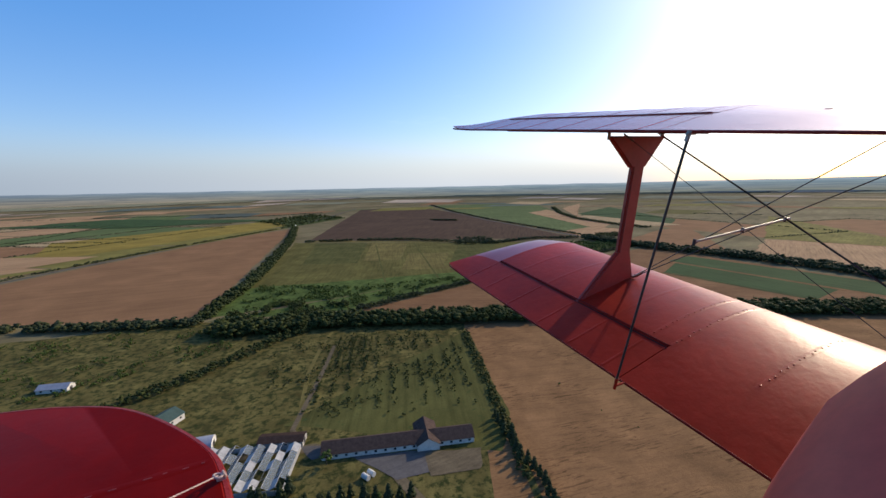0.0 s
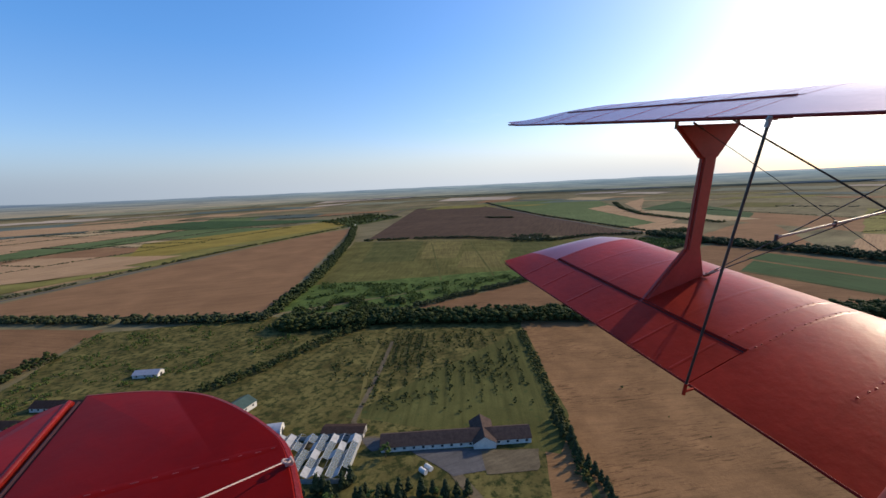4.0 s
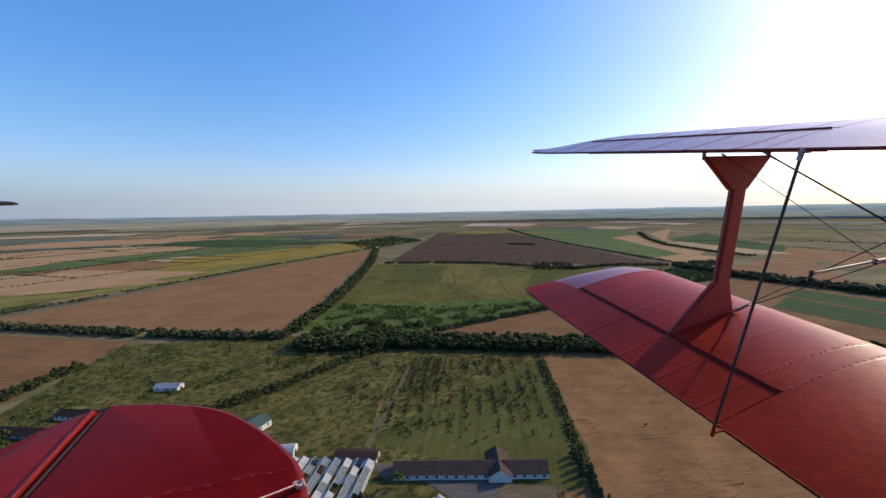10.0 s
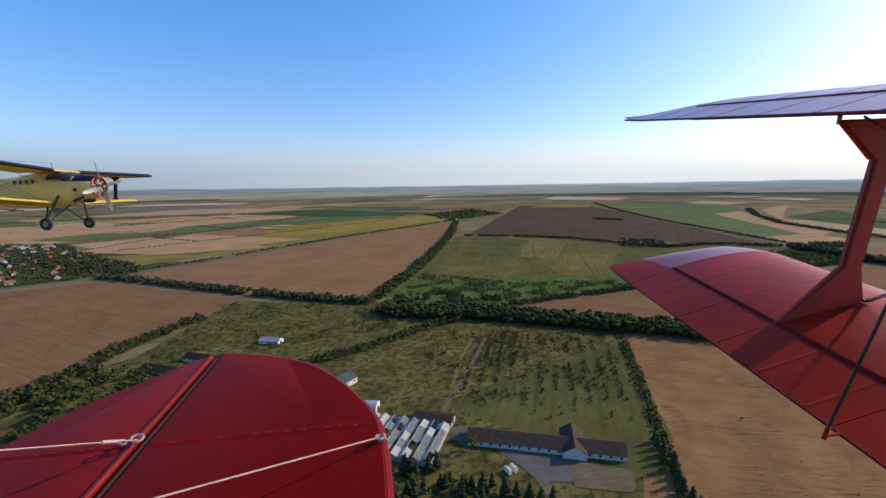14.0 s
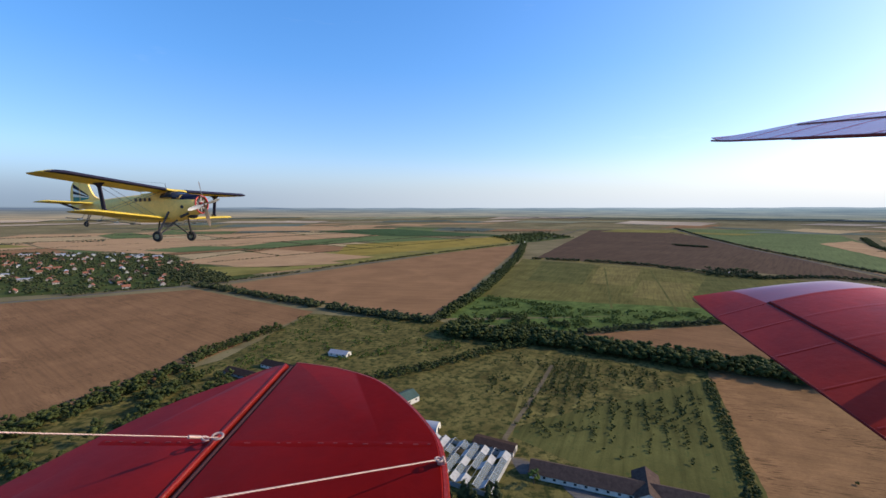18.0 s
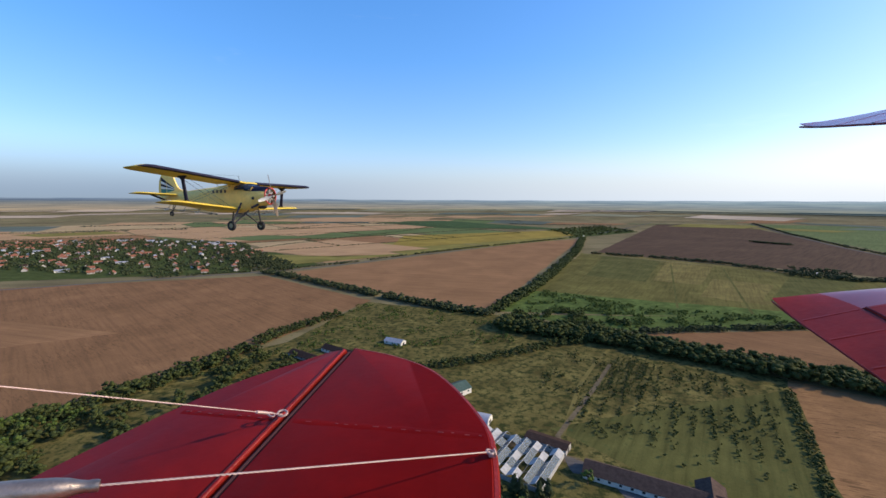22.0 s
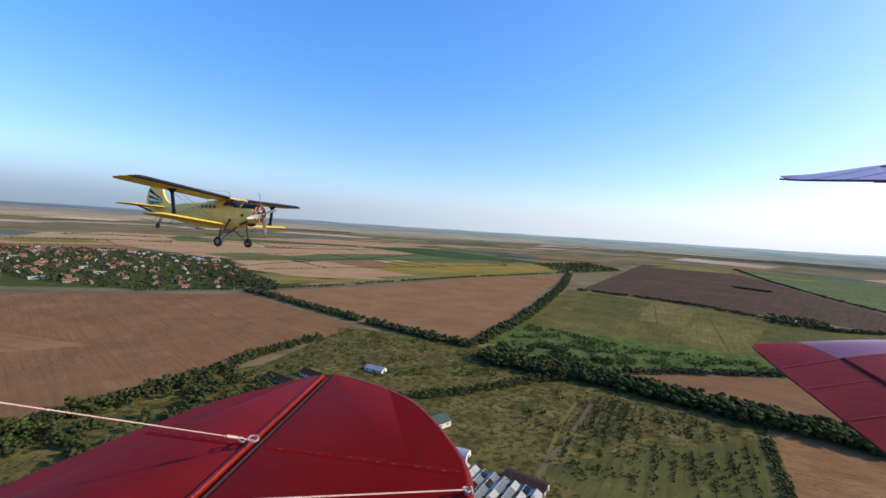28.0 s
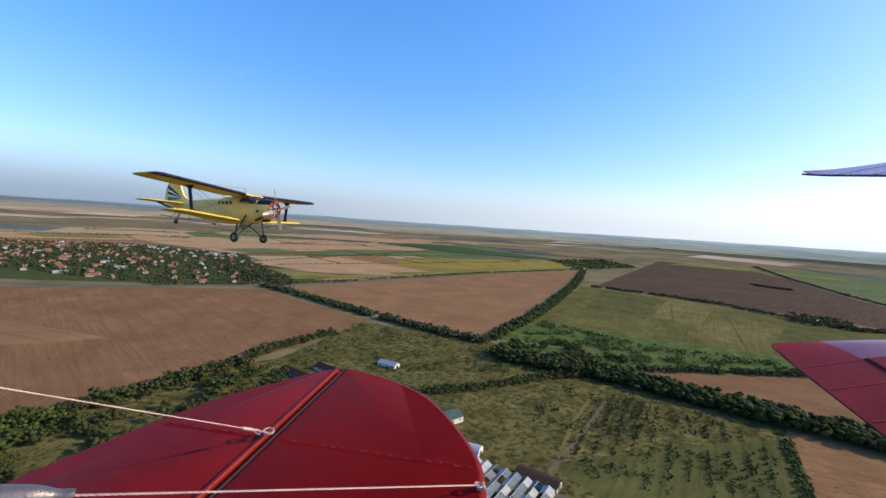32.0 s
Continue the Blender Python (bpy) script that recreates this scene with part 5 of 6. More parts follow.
part("cabin_roof", loft(bmesh.new(), [y_ring(x, 1.88, 0.55, h, 2.4, 16) for x, h in ((0.5, 0.10), (0.1, 0.22), (-1.2, 0.24), (-2.4, 0.14))]), M_CREAM, yellow, "", True)
for s in (-1, 1):
    for k in range(4):
        bm = bmesh.new()
        box(bm, (-1.2 - 0.42 * k, s * 0.958, 1.45), (0.20, 0.02, 0.26))
        part("marking_bar", bm, M_TRUNK, body, "dark bar in place of a registration letter")
    bm = bmesh.new()
    box(bm, (-3.55, s * 0.90, 0.75), (0.95, 0.05, 1.35), )
    bmesh.ops.bevel(bm, geom=bm.edges[:], offset=0.02, segments=1, affect="EDGES")
    part("cargo_door", bm, M_CREAM, body, "yellow cargo door")
    bm = bmesh.new()
    loft(bm, [[Vector((x, s * (0.955 - 0.02 * k), z)) for x, z in ((0.4, 0.05 + 0.02 * k), (-0.6, 0.12), (-2.0, 0.30), (-2.9, 0.50), (-1.6, 0.20), (-0.4, 0.0))] for k in (0, 1)])
    part("soot_stain", bm, M_TRUNK, body, "dark exhaust stain")


def y_wing(name, le, te, z0, z1, span, ail, navy, label):
    """Both halves of a wing: le, te forward ends of the chord; z0 and z1 root and tip height."""
    bars = []
    for s in (-1, 1):
        half = []
        zz = lambda y: z0 + (z1 - z0) * (y / span)
        ys = [0.0, 1.0, 2.5, 4.0, ail, span - 0.9, span - 0.45, span - 0.2, span - 0.06, span]

        def sect(y, x0, x1, th=1.0):
            k = max(0.0, (y - (span - 0.9)) / 0.9)
            c = le - te
            l2, t2 = le - 0.30 * c * k ** 2.6, te + 0.22 * c * k ** 2.6
            return foil_ring((l2, s * y, zz(y)), (t2, s * y, zz(y)), x0, x1, th * max(0.12, 1 - 0.7 * k ** 3))
        w = part(name, loft(bmesh.new(), [sect(y, 0.0, 0.74) for y in ys]), M_YELLOW, yellow, label, True)
        part("flap", loft(bmesh.new(), [sect(y, 0.75, 1.0) for y in (0.98, 2.5, ail - 0.03)]), M_YELLOW, w, "", True)
        part("aileron", loft(bmesh.new(), [sect(y, 0.75, 1.0) for y in [ail + 0.03] + ys[5:]]), M_YELLOW, w, "", True)
        if navy:
            bm = bmesh.new()
            loft(bm, [[p + Vector((0.014, 0, 0.004)) for p in sect(y, 0.0, 0.12, 1.10)] for y in ys[1:-1]])
            part("leading_edge", bm, M_NAVY, w, "dark blue leading edge slat", True)
        part("tip_lamp", ball(bmesh.new(), (le - 0.55, s * (span - 0.25), zz(span) + 0.10), (0.16, 0.05, 0.05), 8), M_WHITESTR, w)
        bars.append(w)
    return bars


upper = y_wing("upper_wing", 0.45, -2.00, 2.02, 2.42, 9.09, 4.9, True, "yellow upper wing with a dark blue leading edge")
lower = y_wing("lower_wing", 0.30, -1.70, -0.18, 0.22, 7.12, 4.2, False, "bright yellow lower wing")
for s in (-1, 1):
    def plate(outline, y0, y1, t):
        # a plate that leans from y0 at the foot to y1 at the head
        zs = [z for _, z in outline]
        f = lambda z: y0 + (y1 - y0) * (z - min(zs)) / (max(zs) - min(zs))
        bm = bmesh.new()
        loft(bm, [[Vector((x, s * (f(z) + k), z)) for x, z in outline] for k in (-t, t)])
        return bm
    st = part("interplane_strut", plate([(-0.20, 0.22), (-0.40, 0.50), (-0.44, 1.95), (-0.15, 2.22), (-1.05, 2.22), (-0.70, 1.95), (-0.68, 0.50), (-0.95, 0.22)], 5.2, 5.5, 0.045), M_NAVY, yellow, "dark flat strut between the wings")
    for p, q in (((-0.3, 5.4, 2.15), (-0.2, 1.0, -0.05)), ((-0.9, 5.4, 2.15), (-1.0, 1.0, -0.05)), ((-0.3, 5.2, 0.25), (-0.3, 0.9, 2.0)), ((-1.0, 5.2, 0.25), (-1.0, 0.9, 2.0))):
        part("bracing_wire", rods(((p[0], s * p[1], p[2]), (q[0], s * q[1], q[2]), 0.014), n=5), M_DARK, yellow, "thin bracing wire")
    # undercarriage
    hub = Vector((0.10, s * 1.68, -1.45))
    leg = part("undercarriage_leg", rods((hub, (0.85, s * 0.55, -0.18), 0.055), (hub, (-0.75, s * 0.55, -0.22), 0.055), (hub + Vector((0, 0, 0.1)), (0.45, s * 0.93, 0.45), 0.075), n=8), M_DARK, yellow, "dark undercarriage struts", True)
    wheel = part("wheel", torus(bmesh.new(), hub, (0, 1, 0), 0.285, 0.135, 28, 12), M_BLACK, yellow, "black rubber main wheel", True)
    part("wheel_hub", rods((hub + Vector((0, -0.09, 0)), hub + Vector((0, 0.09, 0)), 0.19), n=18), M_TYRE_HUB, wheel, "pale wheel hub")
    part("axle", rods((hub + Vector((0, -s * 0.22, 0)), hub + Vector((0, s * 0.12, 0)), 0.05), n=8), M_GREY, wheel)
    # tailplane and its strut
    zt = 1.32
    tail_s = lambda y, x0, x1: foil_ring((-7.15 - 0.10 * y - (0.5 if y > 3.5 else 0), s * y, zt), (-9.05 + (0.35 if y > 3.5 else 0), s * y, zt), x0, x1, 0.75)
    tp = part("tailplane", loft(bmesh.new(), [tail_s(y, 0, 0.55) for y in (0.05, 1.2, 2.4, 3.35, 3.62)]), M_YELLOW, yellow, "yellow tailplane", True)
    part("elevator", loft(bmesh.new(), [tail_s(y, 0.56, 1.0) for y in (0.25, 1.2, 2.4, 3.35, 3.62)]), M_YELLOW, tp, "", True)
    part("tail_strut", rods(((-8.05, s * 2.05, zt), (-7.9, s * 0.25, 0.70), 0.05), ((-8.35, s * 2.05, zt), (-8.2, s * 0.22, 0.72), 0.035), n=6), M_NAVY, tp, "dark tailplane strut")
    # spray gear under the lower wing
    boom = part("spray_boom", rods(((-1.95, s * 1.1, -0.45), (-1.95, s * 6.6, -0.12), 0.035), n=6), M_GREY, yellow, "thin grey spray boom")
    for y in (1.8, 3.1, 4.4, 5.7):
        z = -0.45 + 0.33 * (y - 1.1) / 5.5
        part("spray_nozzle", ball(bmesh.new(), (-1.95, s * y, z - 0.03), (0.28, 0.06, 0.07), 8), M_WHITESTR if y in (3.1, 5.7) else M_GREY, boom, "small spray head", True)
        part("boom_hanger", rods(((-1.85, s * y, z), (-1.45, s * y, z + 0.42), 0.02), n=5), M_GREY, boom)
tw = Vector((-8.35, 0, -0.28))
part("tail_wheel", torus(bmesh.new(), tw, (0, 1, 0), 0.16, 0.075, 20, 8), M_BLACK, yellow, "small black tail wheel", True)
part("tail_fork", rods((tw, (-8.15, 0.08, 0.62), 0.04), (tw, (-7.75, -0.05, 0.55), 0.035), n=6), M_DARK, yellow, "dark tail wheel fork")
part("spray_tank_pump", ball(bmesh.new(), (-0.6, 0, -0.55), (0.55, 0.22, 0.20), 12), M_GREY, yellow, "grey pump fairing under the belly", True)


def fin_plate(outline, t):
    bm = bmesh.new()
    loft(bm, [[Vector((x, k, z)) for x, z in outline] for k in (-t, t)])
    return bm


FIN = smooth_line([(-6.4, 1.62), (-7.3, 1.95), (-7.75, 2.55), (-8.05, 3.20), (-8.45, 3.52), (-8.75, 3.50)], 6)
RUD = smooth_line([(-8.80, 3.50), (-9.20, 3.42), (-9.58, 2.95), (-9.75, 2.20), (-9.72, 1.40), (-9.45, 0.85)], 6)
fin_y = part("fin", fin_plate(FIN + [(-8.75, 0.9), (-7.5, 0.9)], 0.07), M_CREAM, yellow, "pale yellow rounded fin")
rud = part("rudder", fin_plate(RUD + [(-8.80, 0.85)], 0.06), M_CREAM, yellow, "pale yellow rudder with fan stripes")
def fan_z(zr, x):
    """Height of a fan stripe's edge that ends at height zr on the trailing edge."""
    return 1.85 + (zr - 1.85) * (-7.55 - x) / 1.95


for m, z0, z1 in ((M_NAVY, 3.12, 2.78), (M_WHITESTR, 2.76, 2.52), (M_NAVY, 2.50, 2.26), (M_WHITESTR, 2.24, 2.02), (M_GREENSTR, 2.00, 1.55)):
    for holder, name, x0, x1, t in ((fin_y, "fin_stripe", -7.86, -8.74, 0.076), (rud, "rudder_stripe", -8.81, -9.46, 0.066)):
        part(name, fin_plate([(x0, fan_z(z1, x0)), (x1, fan_z(z1, x1)), (x1, fan_z(z0, x1)), (x0, fan_z(z0, x0))], t), m, holder, "painted fan stripe")
for x, z, h in ((-0.5, 2.1, 0.7), (-2.9, 1.95, 0.5)):
    part("aerial", rods(((x, 0, z), (x - 0.15, 0, z + h), 0.018), n=5), M_DARK, yellow, "thin aerial")
part("aerial_wire", rods(((-0.65, 0, 2.8), (-8.3, 0, 3.5), 0.007), n=5), M_DARK, yellow)


# ---- farm and village ----
def gable(name, x, y, length, width, eave, ridge, ang, wall_m, roof_m, label, category="barn", windows=0, doors=1, group="", chimney=False, hip=False):
    """A house or barn: walls with gables, two roof slopes with overhang, windows, doors; long side along ang (degrees)."""
    e = thing(name, pose(*bowl(x, y), 0, 0, ang), label, category, group)
    L, W, o = length / 2, width / 2, 0.5
    bm = bmesh.new()
    base = [Vector((-L, -W, -0.3)), Vector((L, -W, -0.3)), Vector((L, W, -0.3)), Vector((-L, W, -0.3))]
    b = [bm.verts.new(p) for p in base]
    t = [bm.verts.new((p.x, p.y, eave)) for p in base]
    for i in range(4):
        bm.faces.new((b[i], b[(i + 1) % 4], t[(i + 1) % 4], t[i]))
    if not hip:
        g0, g1 = bm.verts.new((-L, 0, ridge - 0.1)), bm.verts.new((L, 0, ridge - 0.1))
        bm.faces.new((t[0], g0, t[3]))
        bm.faces.new((t[1], t[2], g1))
    wall = part("wall", bm, wall_m, e)
    k = min(W, L) * 0.95 if hip else -o
    for s in (-1, 1):
        bm = bmesh.new()
        dz = (ridge - eave) / W * o
        q = [Vector((-L - o, s * (W + o), eave - dz)), Vector((L + o, s * (W + o), eave - dz)), Vector((L - k, 0, ridge)), Vector((-L + k, 0, ridge))]
        loft(bm, [q, [p + Vector((0, 0, 0.18)) for p in q]])
        part("roof_slope", bm, roof_m, e)
        if hip:
            bm = bmesh.new()
            q = [Vector((s * (L + o), -W - o, eave - dz)), Vector((s * (L + o), W + o, eave - dz)), Vector((s * (L - k), 0.02, ridge)), Vector((s * (L - k), -0.02, ridge))]
            loft(bm, [q, [p + Vector((0, 0, 0.18)) for p in q]])
            part("roof_slope", bm, roof_m, e)
    for s in (-1, 1):
        for i in range(windows):
            wx = -L + length * (i + 0.5) / windows
            bm = bmesh.new()
            box(bm, (wx, s * (W + 0.02), eave * 0.58), (1.5, 0.10, 1.3))
            part("window", bm, M_PANE_DARK, wall, "dark window")
    for i in range(doors):
        bm = bmesh.new()
        box(bm, ((1 if i % 2 == 0 else -1) * (L + 0.02), 0.0, eave * 0.42), (0.10, min(3.2, width * 0.3), eave * 0.84))
        part("door", bm, M_DARK, wall, "dark door")
    if chimney:
        bm = bmesh.new()
        box(bm, (L * 0.4, W * 0.3, ridge + 0.2), (0.7, 0.7, 1.8))
        part("chimney", bm, M_ROOF_RED, e)
    return e


GA = -26.5
gable("barn", -374, 440, 54, 11, 3.4, 6.6, -27, M_WALL_WHITE, M_ROOF_DARK, "long whitewashed barn with a dark roof in the pasture", windows=11)
gable("barn", -393, 420, 72, 11, 2.8, 5.6, -27, M_WALL_GREY, M_ROOF_DARK, "low derelict barn with a dark sagging roof among bushes", windows=9)
gable("shed", -333, 480, 21, 10, 3.2, 5.6, -20, M_WALL_WHITE, M_ROOF_PALE, "small white shed with a pale roof", "shed", windows=3)
gable("barn", -265, 366, 40, 15, 4.5, 7.8, 47, M_WALL_WHITE, M_ROOF_GREEN, "barn with a grey-green sheet roof beside the farm lane", windows=6)
gable("house", -269, 303, 13, 12, 4.2, 8.0, -24, M_WALL_WHITE, M_ROOF_RED, "white farmhouse with a red hipped tile roof", "house", windows=3, chimney=True, hip=True)
gable("shed", -195, 309, 26, 10, 4.0, 5.4, GA, M_WALL_GREY, M_ROOF_DARK, "grey storage shed with a dark flat-pitched roof", "shed", windows=4)
gable("barn", -136, 271, 88, 14, 3.4, 7.2, -21, M_WALL_WHITE, M_ROOF_BROWN, "very long cowshed with a brown roof and white walls", windows=16)
gable("barn", -120, 267, 24, 13, 3.8, 7.7, 69, M_WALL_WHITE, M_ROOF_BROWN, "gabled cross wing of the cowshed with a white front", windows=3)
gable("house", 430, 1010, 14, 9, 3.4, 6.4, 20, M_WALL_WHITE, M_ROOF_PALE, "lone white farmstead house among dark trees", "house", windows=3)
gable("shed", 455, 1004, 10, 7, 3.0, 5.0, 70, M_WALL_WHITE, M_ROOF_DARK, "small white outbuilding of the lone farmstead", "shed", windows=2)
gable("house", -346, 211, 36, 11, 4.6, 8.6, -23, M_WALL_WHITE, M_ROOF_RED, "long white manor house with a red roof in the park", "house", windows=9, chimney=True)
gable("house", -380, 205, 20, 9, 4.0, 7.6, 60, M_WALL_WHITE, M_ROOF_RED, "white manor wing with a red roof in the park", "house", windows=5)
gable("barn", -418, 224, 26, 12, 3.6, 7.0, -20, M_WALL_GREY, M_ROOF_DARK, "grey park barn with a dark roof under trees", windows=5)
gable("shed", -415, 345, 16, 9, 2.6, 4.8, -15, M_WALL_GREY, M_ROOF_RED, "ruined shed with a rusty roof in the bushes", "shed", windows=2)


def poly_tunnel(x, y, ang):
    """White vaulted shed: an arched roof on low walls."""
    e = thing("vaulted_shed", pose(x, y, 0, 0, 0, ang), "long white shed with a rounded sheet roof", "shed")
    for k in range(6):
        bm = bmesh.new()
        x0, x1 = -15 + 5 * k, -10.1 + 5 * k
        arc = lambda xx, r: [Vector((xx, r * math.cos(a), 2.0 + 0.62 * r * math.sin(a))) for a in (math.pi * i / 14 for i in range(15))]
        loft(bm, [arc(x0, 6.0), arc(x1, 6.0)], cap=False, closed=False)
        loft(bm, [arc(x0, 5.9), arc(x1, 5.9)], cap=False, closed=False)
        part("roof_sheet", bm, M_ROOF_PALE, e, "", True)
    for s in (-1, 1):
        bm = bmesh.new()
        box(bm, (0, s * 5.95, 0.9), (30, 0.25, 2.2))
        part("side_wall", bm, M_WALL_WHITE, e)
        bm = bmesh.new()
        pts = [Vector((s * 14.9, 5.9 * math.cos(a), 2.0 + 0.61 * 5.9 * math.sin(a))) for a in (math.pi * i / 14 for i in range(15))]
        pts = [Vector((s * 14.9, 5.9, 0))] + pts + [Vector((s * 14.9, -5.9, 0))]
        loft(bm, [pts, [p - Vector((s * 0.2, 0, 0)) for p in pts]])
        part("end_wall", bm, M_WALL_WHITE, e)
        bm = bmesh.new()
        box(bm, (s * 15.0, 0, 1.5), (0.15, 4, 3))
        part("door", bm, M_DARK, e)


poly_tunnel(-245, 334, -15)


def greenhouse(x, y, ang):
    """Glasshouse of many small ridges: each span two glass slopes with a white frame, some panes gone."""
    e = thing("greenhouse", pose(x, y, 0, 0, 0, ang), "white-framed glasshouse of many ridges with missing panes", "greenhouse")
    rng = random.Random(3)
    n, L, D = 9, 60.0, 38.0
    w = L / n
    for i in range(n):
        x0 = -L / 2 + i * w
        frame_bm = rods(*[((x0 + dx, -D / 2, 3.0 + dz), (x0 + dx, D / 2, 3.0 + dz), 0.16) for dx, dz in ((0, 0), (w / 2, 1.9), (w, 0))], n=5)
        span = part("span_frame", frame_bm, M_GREENHOUSE, e, "white frame of one glass ridge")
        for s, (a, b) in enumerate(((x0, x0 + w / 2), (x0 + w, x0 + w / 2))):
            for j in range(5):
                if rng.random() < 0.26:
                    continue
                y0, y1 = -D / 2 + D * j / 5 + 0.12, -D / 2 + D * (j + 1) / 5 - 0.12
                bm = bmesh.new()
                q = [Vector((a, y0, 3.05)), Vector((a, y1, 3.05)), Vector((b, y1, 4.9)), Vector((b, y0, 4.9))]
                loft(bm, [q, [p + Vector((0, 0, 0.06)) for p in q]])
                part("pane", bm, M_GLASS if rng.random() < 0.62 else M_GREENHOUSE, span)
        for j in range(6):
            yy = -D / 2 + D * j / 5
            part("rafter", rods(((x0, yy, 3.0), (x0 + w / 2, yy, 4.9), 0.10), ((x0 + w, yy, 3.0), (x0 + w / 2, yy, 4.9), 0.10), n=5), M_GREENHOUSE, span)
    for s in (-1, 1):
        for c, d in (((0, s * D / 2, 1.4), (L, 0.2, 2.9)), ((s * L / 2, 0, 1.4), (0.2, D, 2.9))):
            part("side_wall", box(bmesh.new(), c, d), M_GREENHOUSE, e, "pale glazed wall")


greenhouse(-222, 294, -26)


def water_tower(x, y):
    e = thing("water_tower", pose(x, y, 0), "slim steel water tower with a white ball tank", "water tower")
    part("shaft", rods(((0, 0, -0.3), (0, 0, 17.0), 0.8, 0.6), n=16), M_ROOF_GREEN, e, "blue-green steel shaft", True)
    part("tank", ball(bmesh.new(), (0, 0, 19.0), (3.0, 3.0, 2.8), 20), M_WALL_WHITE, e, "white ball tank", True)
    part("collar", rods(((0, 0, 16.2), (0, 0, 17.2), 0.7, 1.7), n=16), M_WALL_WHITE, e, "", True)
    part("hatch", rods(((0, 0, 21.7), (0, 0, 22.3), 0.5), n=10), M_GREY, e)
    part("ladder", rods(((0.85, 0.25, 0), (0.75, 0.25, 17), 0.05), ((0.85, -0.25, 0), (0.75, -0.25, 17), 0.05), n=5), M_GREY, e)


water_tower(-306, 298)
tank = thing("storage_tank", pose(-162, 253, 0, 0, 0, 20), "pair of small white storage tanks on the farm lawn", "tank")
for s in (-1, 1):
    t = part("tank_shell", rods(((s * 1.9, -2.2, 1.6), (s * 1.9, 2.2, 1.6), 1.4), n=16), M_WALL_WHITE, tank, "white tank shell", True)
    part("tank_leg", rods(((s * 1.9, -1.5, -0.1), (s * 1.9, -1.5, 1.0), 0.3), ((s * 1.9, 1.5, -0.1), (s * 1.9, 1.5, 1.0), 0.3), n=6), M_GREY, t)

# The village: a few kinds of house, repeated along its lanes
KINDS = [gable("village_house", 0, -3000, 13, 9, 3.4, 7.0, 0, M_WALL_GREY, M_ROOF_RED, "pale grey village house with a red tile roof", "house", 2, 1, "village houses", True),
         gable("village_house", 0, -3000, 16, 9, 3.2, 6.4, 0, M_WALL_GREY, M_ROOF_RED, "grey village house with a weathered red roof", "house", 3, 1, "village houses"),
         gable("village_house", 0, -3000, 11, 10, 4.0, 7.6, 0, M_WALL_GREY, M_ROOF_RED, "pale grey village house with a hipped red roof", "house", 2, 1, "village houses", True, True),
         gable("village_shed", 0, -3000, 24, 10, 4.0, 6.0, 0, M_WALL_WHITE, M_ROOF_PALE, "long white village shed with a pale roof", "shed", 4, 1, "village sheds"),
         gable("village_house", 0, -3000, 12, 8, 3.2, 6.4, 0, M_WALL_WHITE, M_ROOF_DARK, "white village house with a dark roof", "house", 2, 1, "village houses")]
vr = random.Random(8)
placed = []
first = [True] * 5
for x, y, _, _ in inside(VILLAGE, 1400, 1.0, vr):
    k = (y - 860) / 640
    if len(placed) >= 190 or any(abs(x - a) + abs(y - b) < 24 for a, b in placed):
        continue
    placed.append((x, y))
    i = vr.choice((0, 0, 1, 2, 2, 3, 4)) if k < 0.75 else vr.choice((3, 3, 0, 1))
    ang = vr.choice((40, 130, 45, 128)) + vr.uniform(-8, 8)
    m = pose(*bowl(x, y), 0, 0, ang)
    if first[i]:
        KINDS[i].matrix_basis = m
        first[i] = False
    else:
        copy_thing(KINDS[i], m)


# Traffic standing on the far road
def lorry(x, y, ang, label, cargo):
    e = thing("lorry", pose(*bowl(x, y, 0.9), 0, 0, ang), label, "truck", "lorries on the road")
    bm = box(bmesh.new(), (-1.2, 0, 2.35), (7.6, 2.5, 2.7))
    bmesh.ops.bevel(bm, geom=bm.edges[:], offset=0.08, segments=1, affect="EDGES")
    part("cargo_box", bm, cargo, e)
    bm = box(bmesh.new(), (3.9, 0, 1.9), (2.1, 2.4, 2.3))
    bmesh.ops.bevel(bm, geom=bm.edges[:], offset=0.25, segments=2, affect="EDGES")
    cab = part("cab", bm, M_WHITESTR, e)
    part("windscreen", box(bmesh.new(), (4.94, 0, 2.3), (0.06, 2.0, 0.9)), M_PANE_DARK, cab, "dark windscreen")
    part("chassis", box(bmesh.new(), (0, 0, 0.85), (9.6, 1.1, 0.3)), M_DARK, e)
    for wx in (-3.6, -2.3, 3.6):
        for s in (-1, 1):
            part("wheel", rods(((wx, s * 0.85, 0.5), (wx, s * 1.2, 0.5), 0.5), n=14), M_BLACK, e, "black wheel", True)


for x, y, cargo, lab in ((150, 1944, M_WHITESTR, "white lorry on the country road"), (196, 2024, M_WHITESTR, "white lorry on the country road"),
                         (270, 2155, M_ROOF_PALE, "grey lorry on the country road"), (330, 2260, M_WHITESTR, "white lorry on the country road"), (352, 2300, M_CREAM, "cream lorry on the country road")):
    lorry(x, y, 60, lab, cargo)


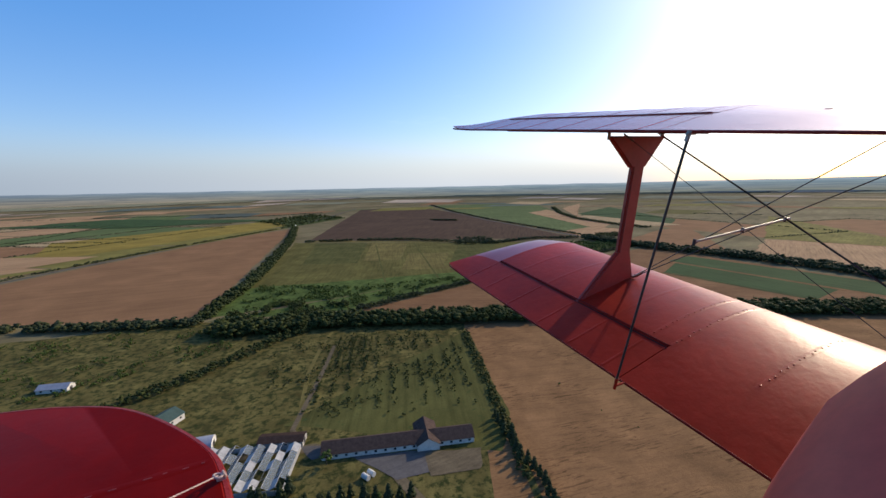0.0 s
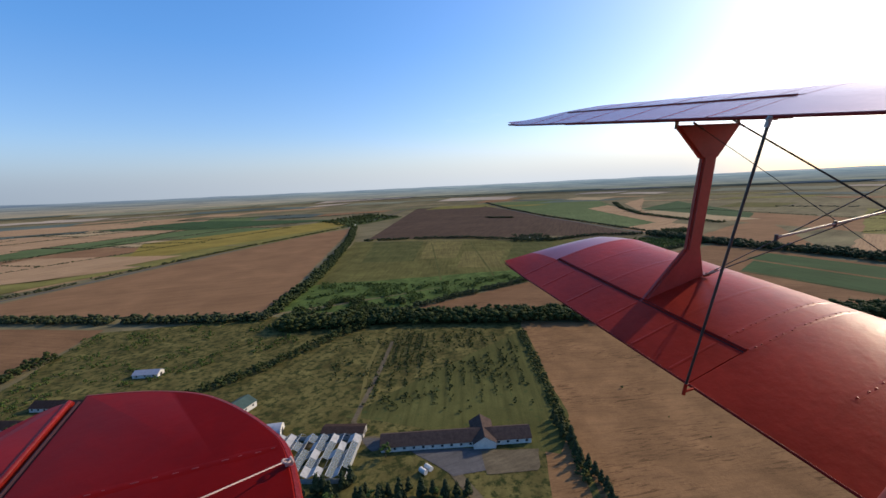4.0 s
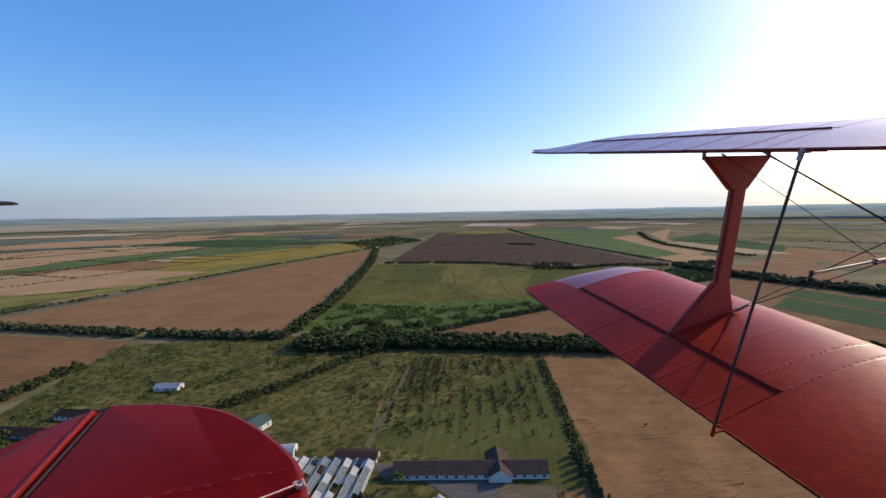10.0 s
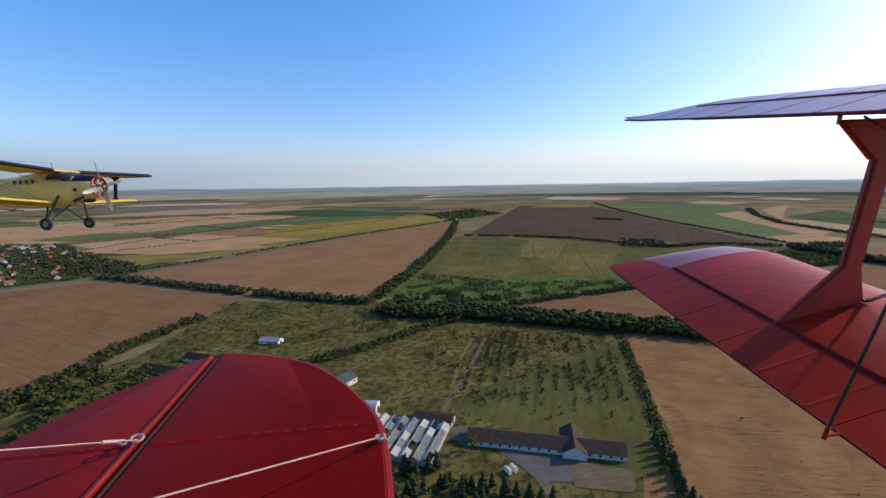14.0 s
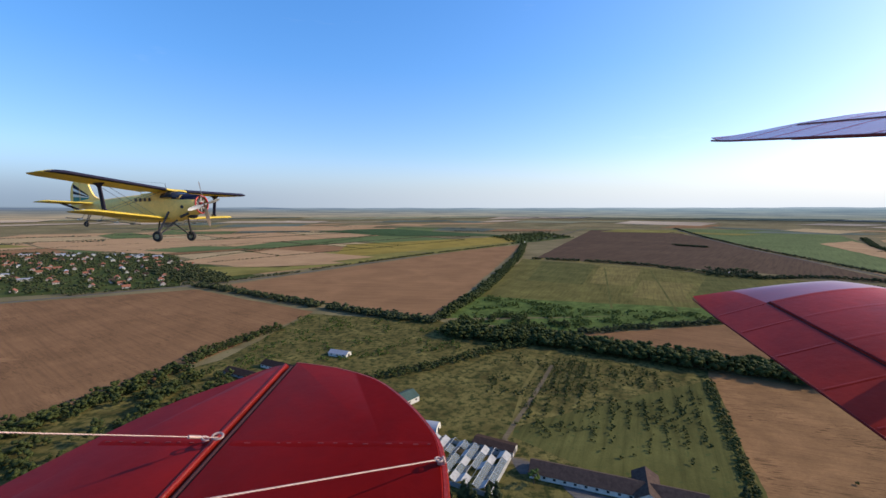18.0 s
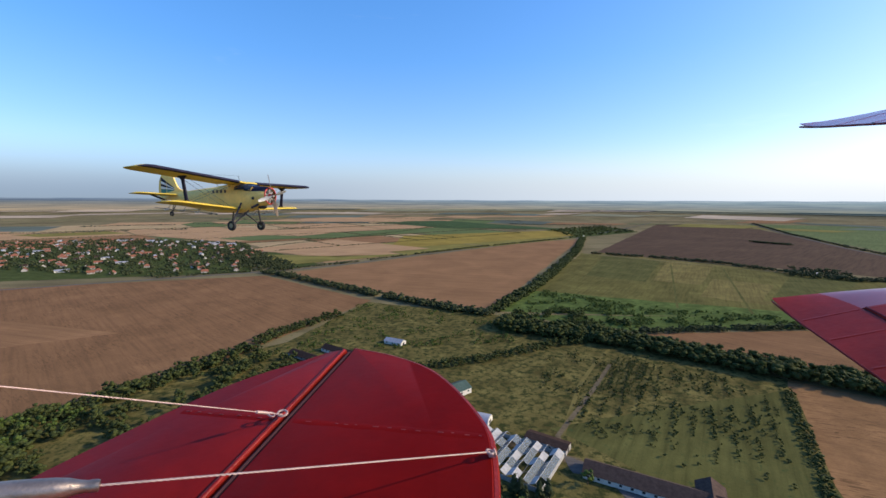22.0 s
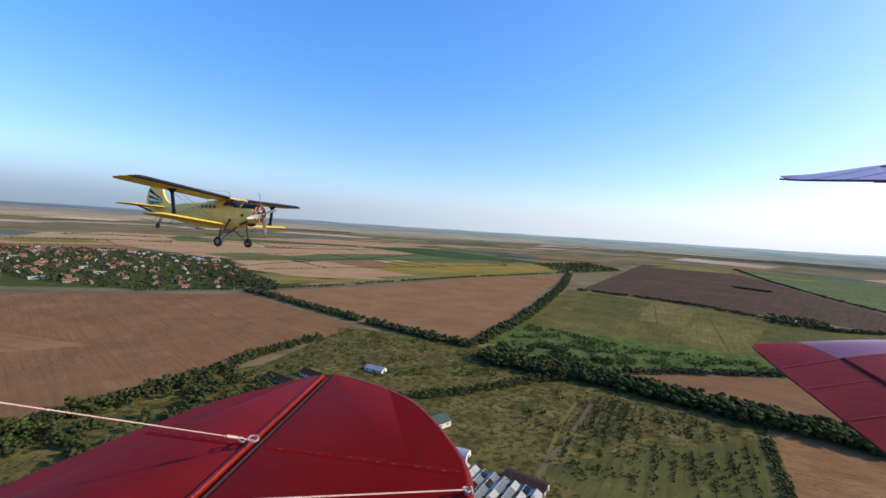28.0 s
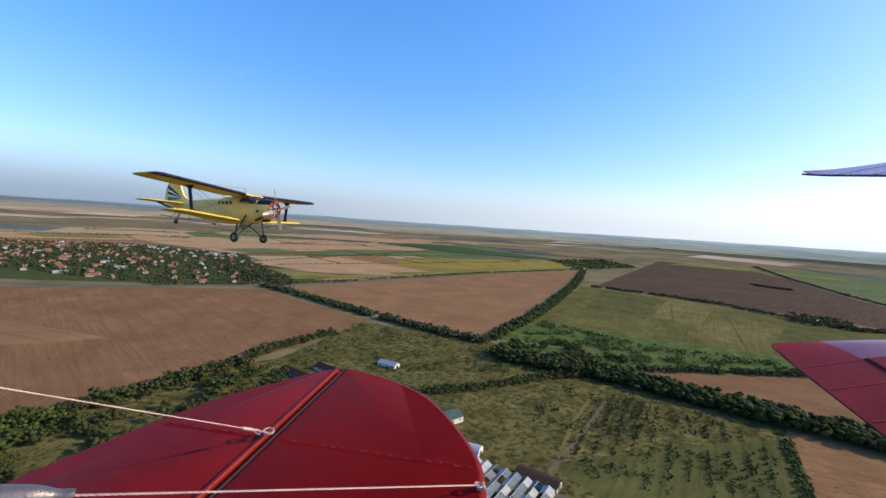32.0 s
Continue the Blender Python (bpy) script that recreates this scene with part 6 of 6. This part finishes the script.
# ---- single trees round the farm ----
def tree(name, tmpl, leaf, h, w, label, group):
    e = thing(name, pose(0, -3000, 0), label, "tree", group)
    v, f = tmpl
    me = mesh_of("crown", v * np.array([w, w, h]) + np.array([0, 0, h * 0.06]), f)
    me.materials.append(leaf)
    c = new("crown", me)
    c.parent = e
    items = [((0, 0, -0.3), (0, 0, h * 0.55), 0.03 * h, 0.014 * h)] + [((0, 0, h * z), (0.2 * w * math.cos(a), 0.2 * w * math.sin(a), h * (z + 0.25)), 0.013 * h, 0.005 * h) for z, a in ((0.3, 0.4), (0.36, 2.5), (0.42, 4.4))]
    part("trunk", rods(*items, n=6), M_TRUNK, e)
    return e


def plant(kind, spots):
    for i, (x, y, s) in enumerate(spots):
        m = pose(*bowl(x, y), 0, 0, (i * 137.5) % 360)
        ob = copy_thing(kind, m) if i else kind
        ob.matrix_basis = m @ Matrix.Diagonal((s, s, s, 1))


pr = random.Random(17)
OAK = tree("tree", CROWNS[0], M_LEAF, 9.0, 9.5, "round leafy broadleaf tree near the farm", "farm trees")
OAK2 = tree("tree", CROWNS[1], M_LEAF_LIGHT, 8.0, 8.5, "light green broadleaf tree near the farm", "farm trees")
FIR = tree("fir_tree", FIRS[0], M_LEAF_DARK, 10.0, 8.0, "dark pointed fir tree along the farm lane", "farm firs")
plant(OAK, [(x, y, h / 9) for x, y, h, _ in inside([(-330, 230), (-320, 330), (-290, 350), (-255, 250), (-110, 200), (-120, 150), (-260, 150)], 90, 8.0, pr)])
plant(OAK2, [(x, y, h / 9) for x, y, h, _ in inside([(-330, 230), (-350, 370), (-290, 350), (-270, 260), (-110, 190), (-120, 150), (-260, 150)], 60, 7.5, pr)]
      + [(x, y, h / 9) for x, y, h, _ in inside([(-256, 266), (-204, 248), (-158, 232), (-146, 205), (-190, 195), (-256, 228)], 40, 7.0, pr)] + [(-178, 275, 1.05)])
plant(FIR, [(-250 + 47 * k / 12 + pr.uniform(-3, 3), 262 - 2 * k / 12 + pr.uniform(-4, 4), pr.uniform(0.7, 1.1)) for k in range(13)]
      + [(-72 - 22 * k / 14 + pr.uniform(-2, 2), 262 - 80 * k / 14, pr.uniform(0.6, 1.0)) for k in range(15)]
      + [(x, y, h / 10) for x, y, h, _ in inside([(-256, 270), (-204, 252), (-160, 238), (-146, 212), (-190, 200), (-256, 235)], 46, 8.0, pr)]
      + [(-200 + 50 * k / 10, 250 - 20 * k / 10 + pr.uniform(-4, 4), pr.uniform(0.6, 1.0)) for k in range(11)])
ORCH = tree("orchard_tree", CROWNS[2], M_LEAF, 3.6, 3.8, "small old orchard tree in rows", "orchard")
spots = []
for i in range(7):
    for j in range(15):
        u, v = i / 6, j / 14
        spots.append((-110 + 26 * u - 32 * v + pr.uniform(-0.6, 0.6), 465 - 17 * u - 67 * v + pr.uniform(-0.6, 0.6), pr.uniform(0.6, 0.9)))
plant(ORCH, spots)
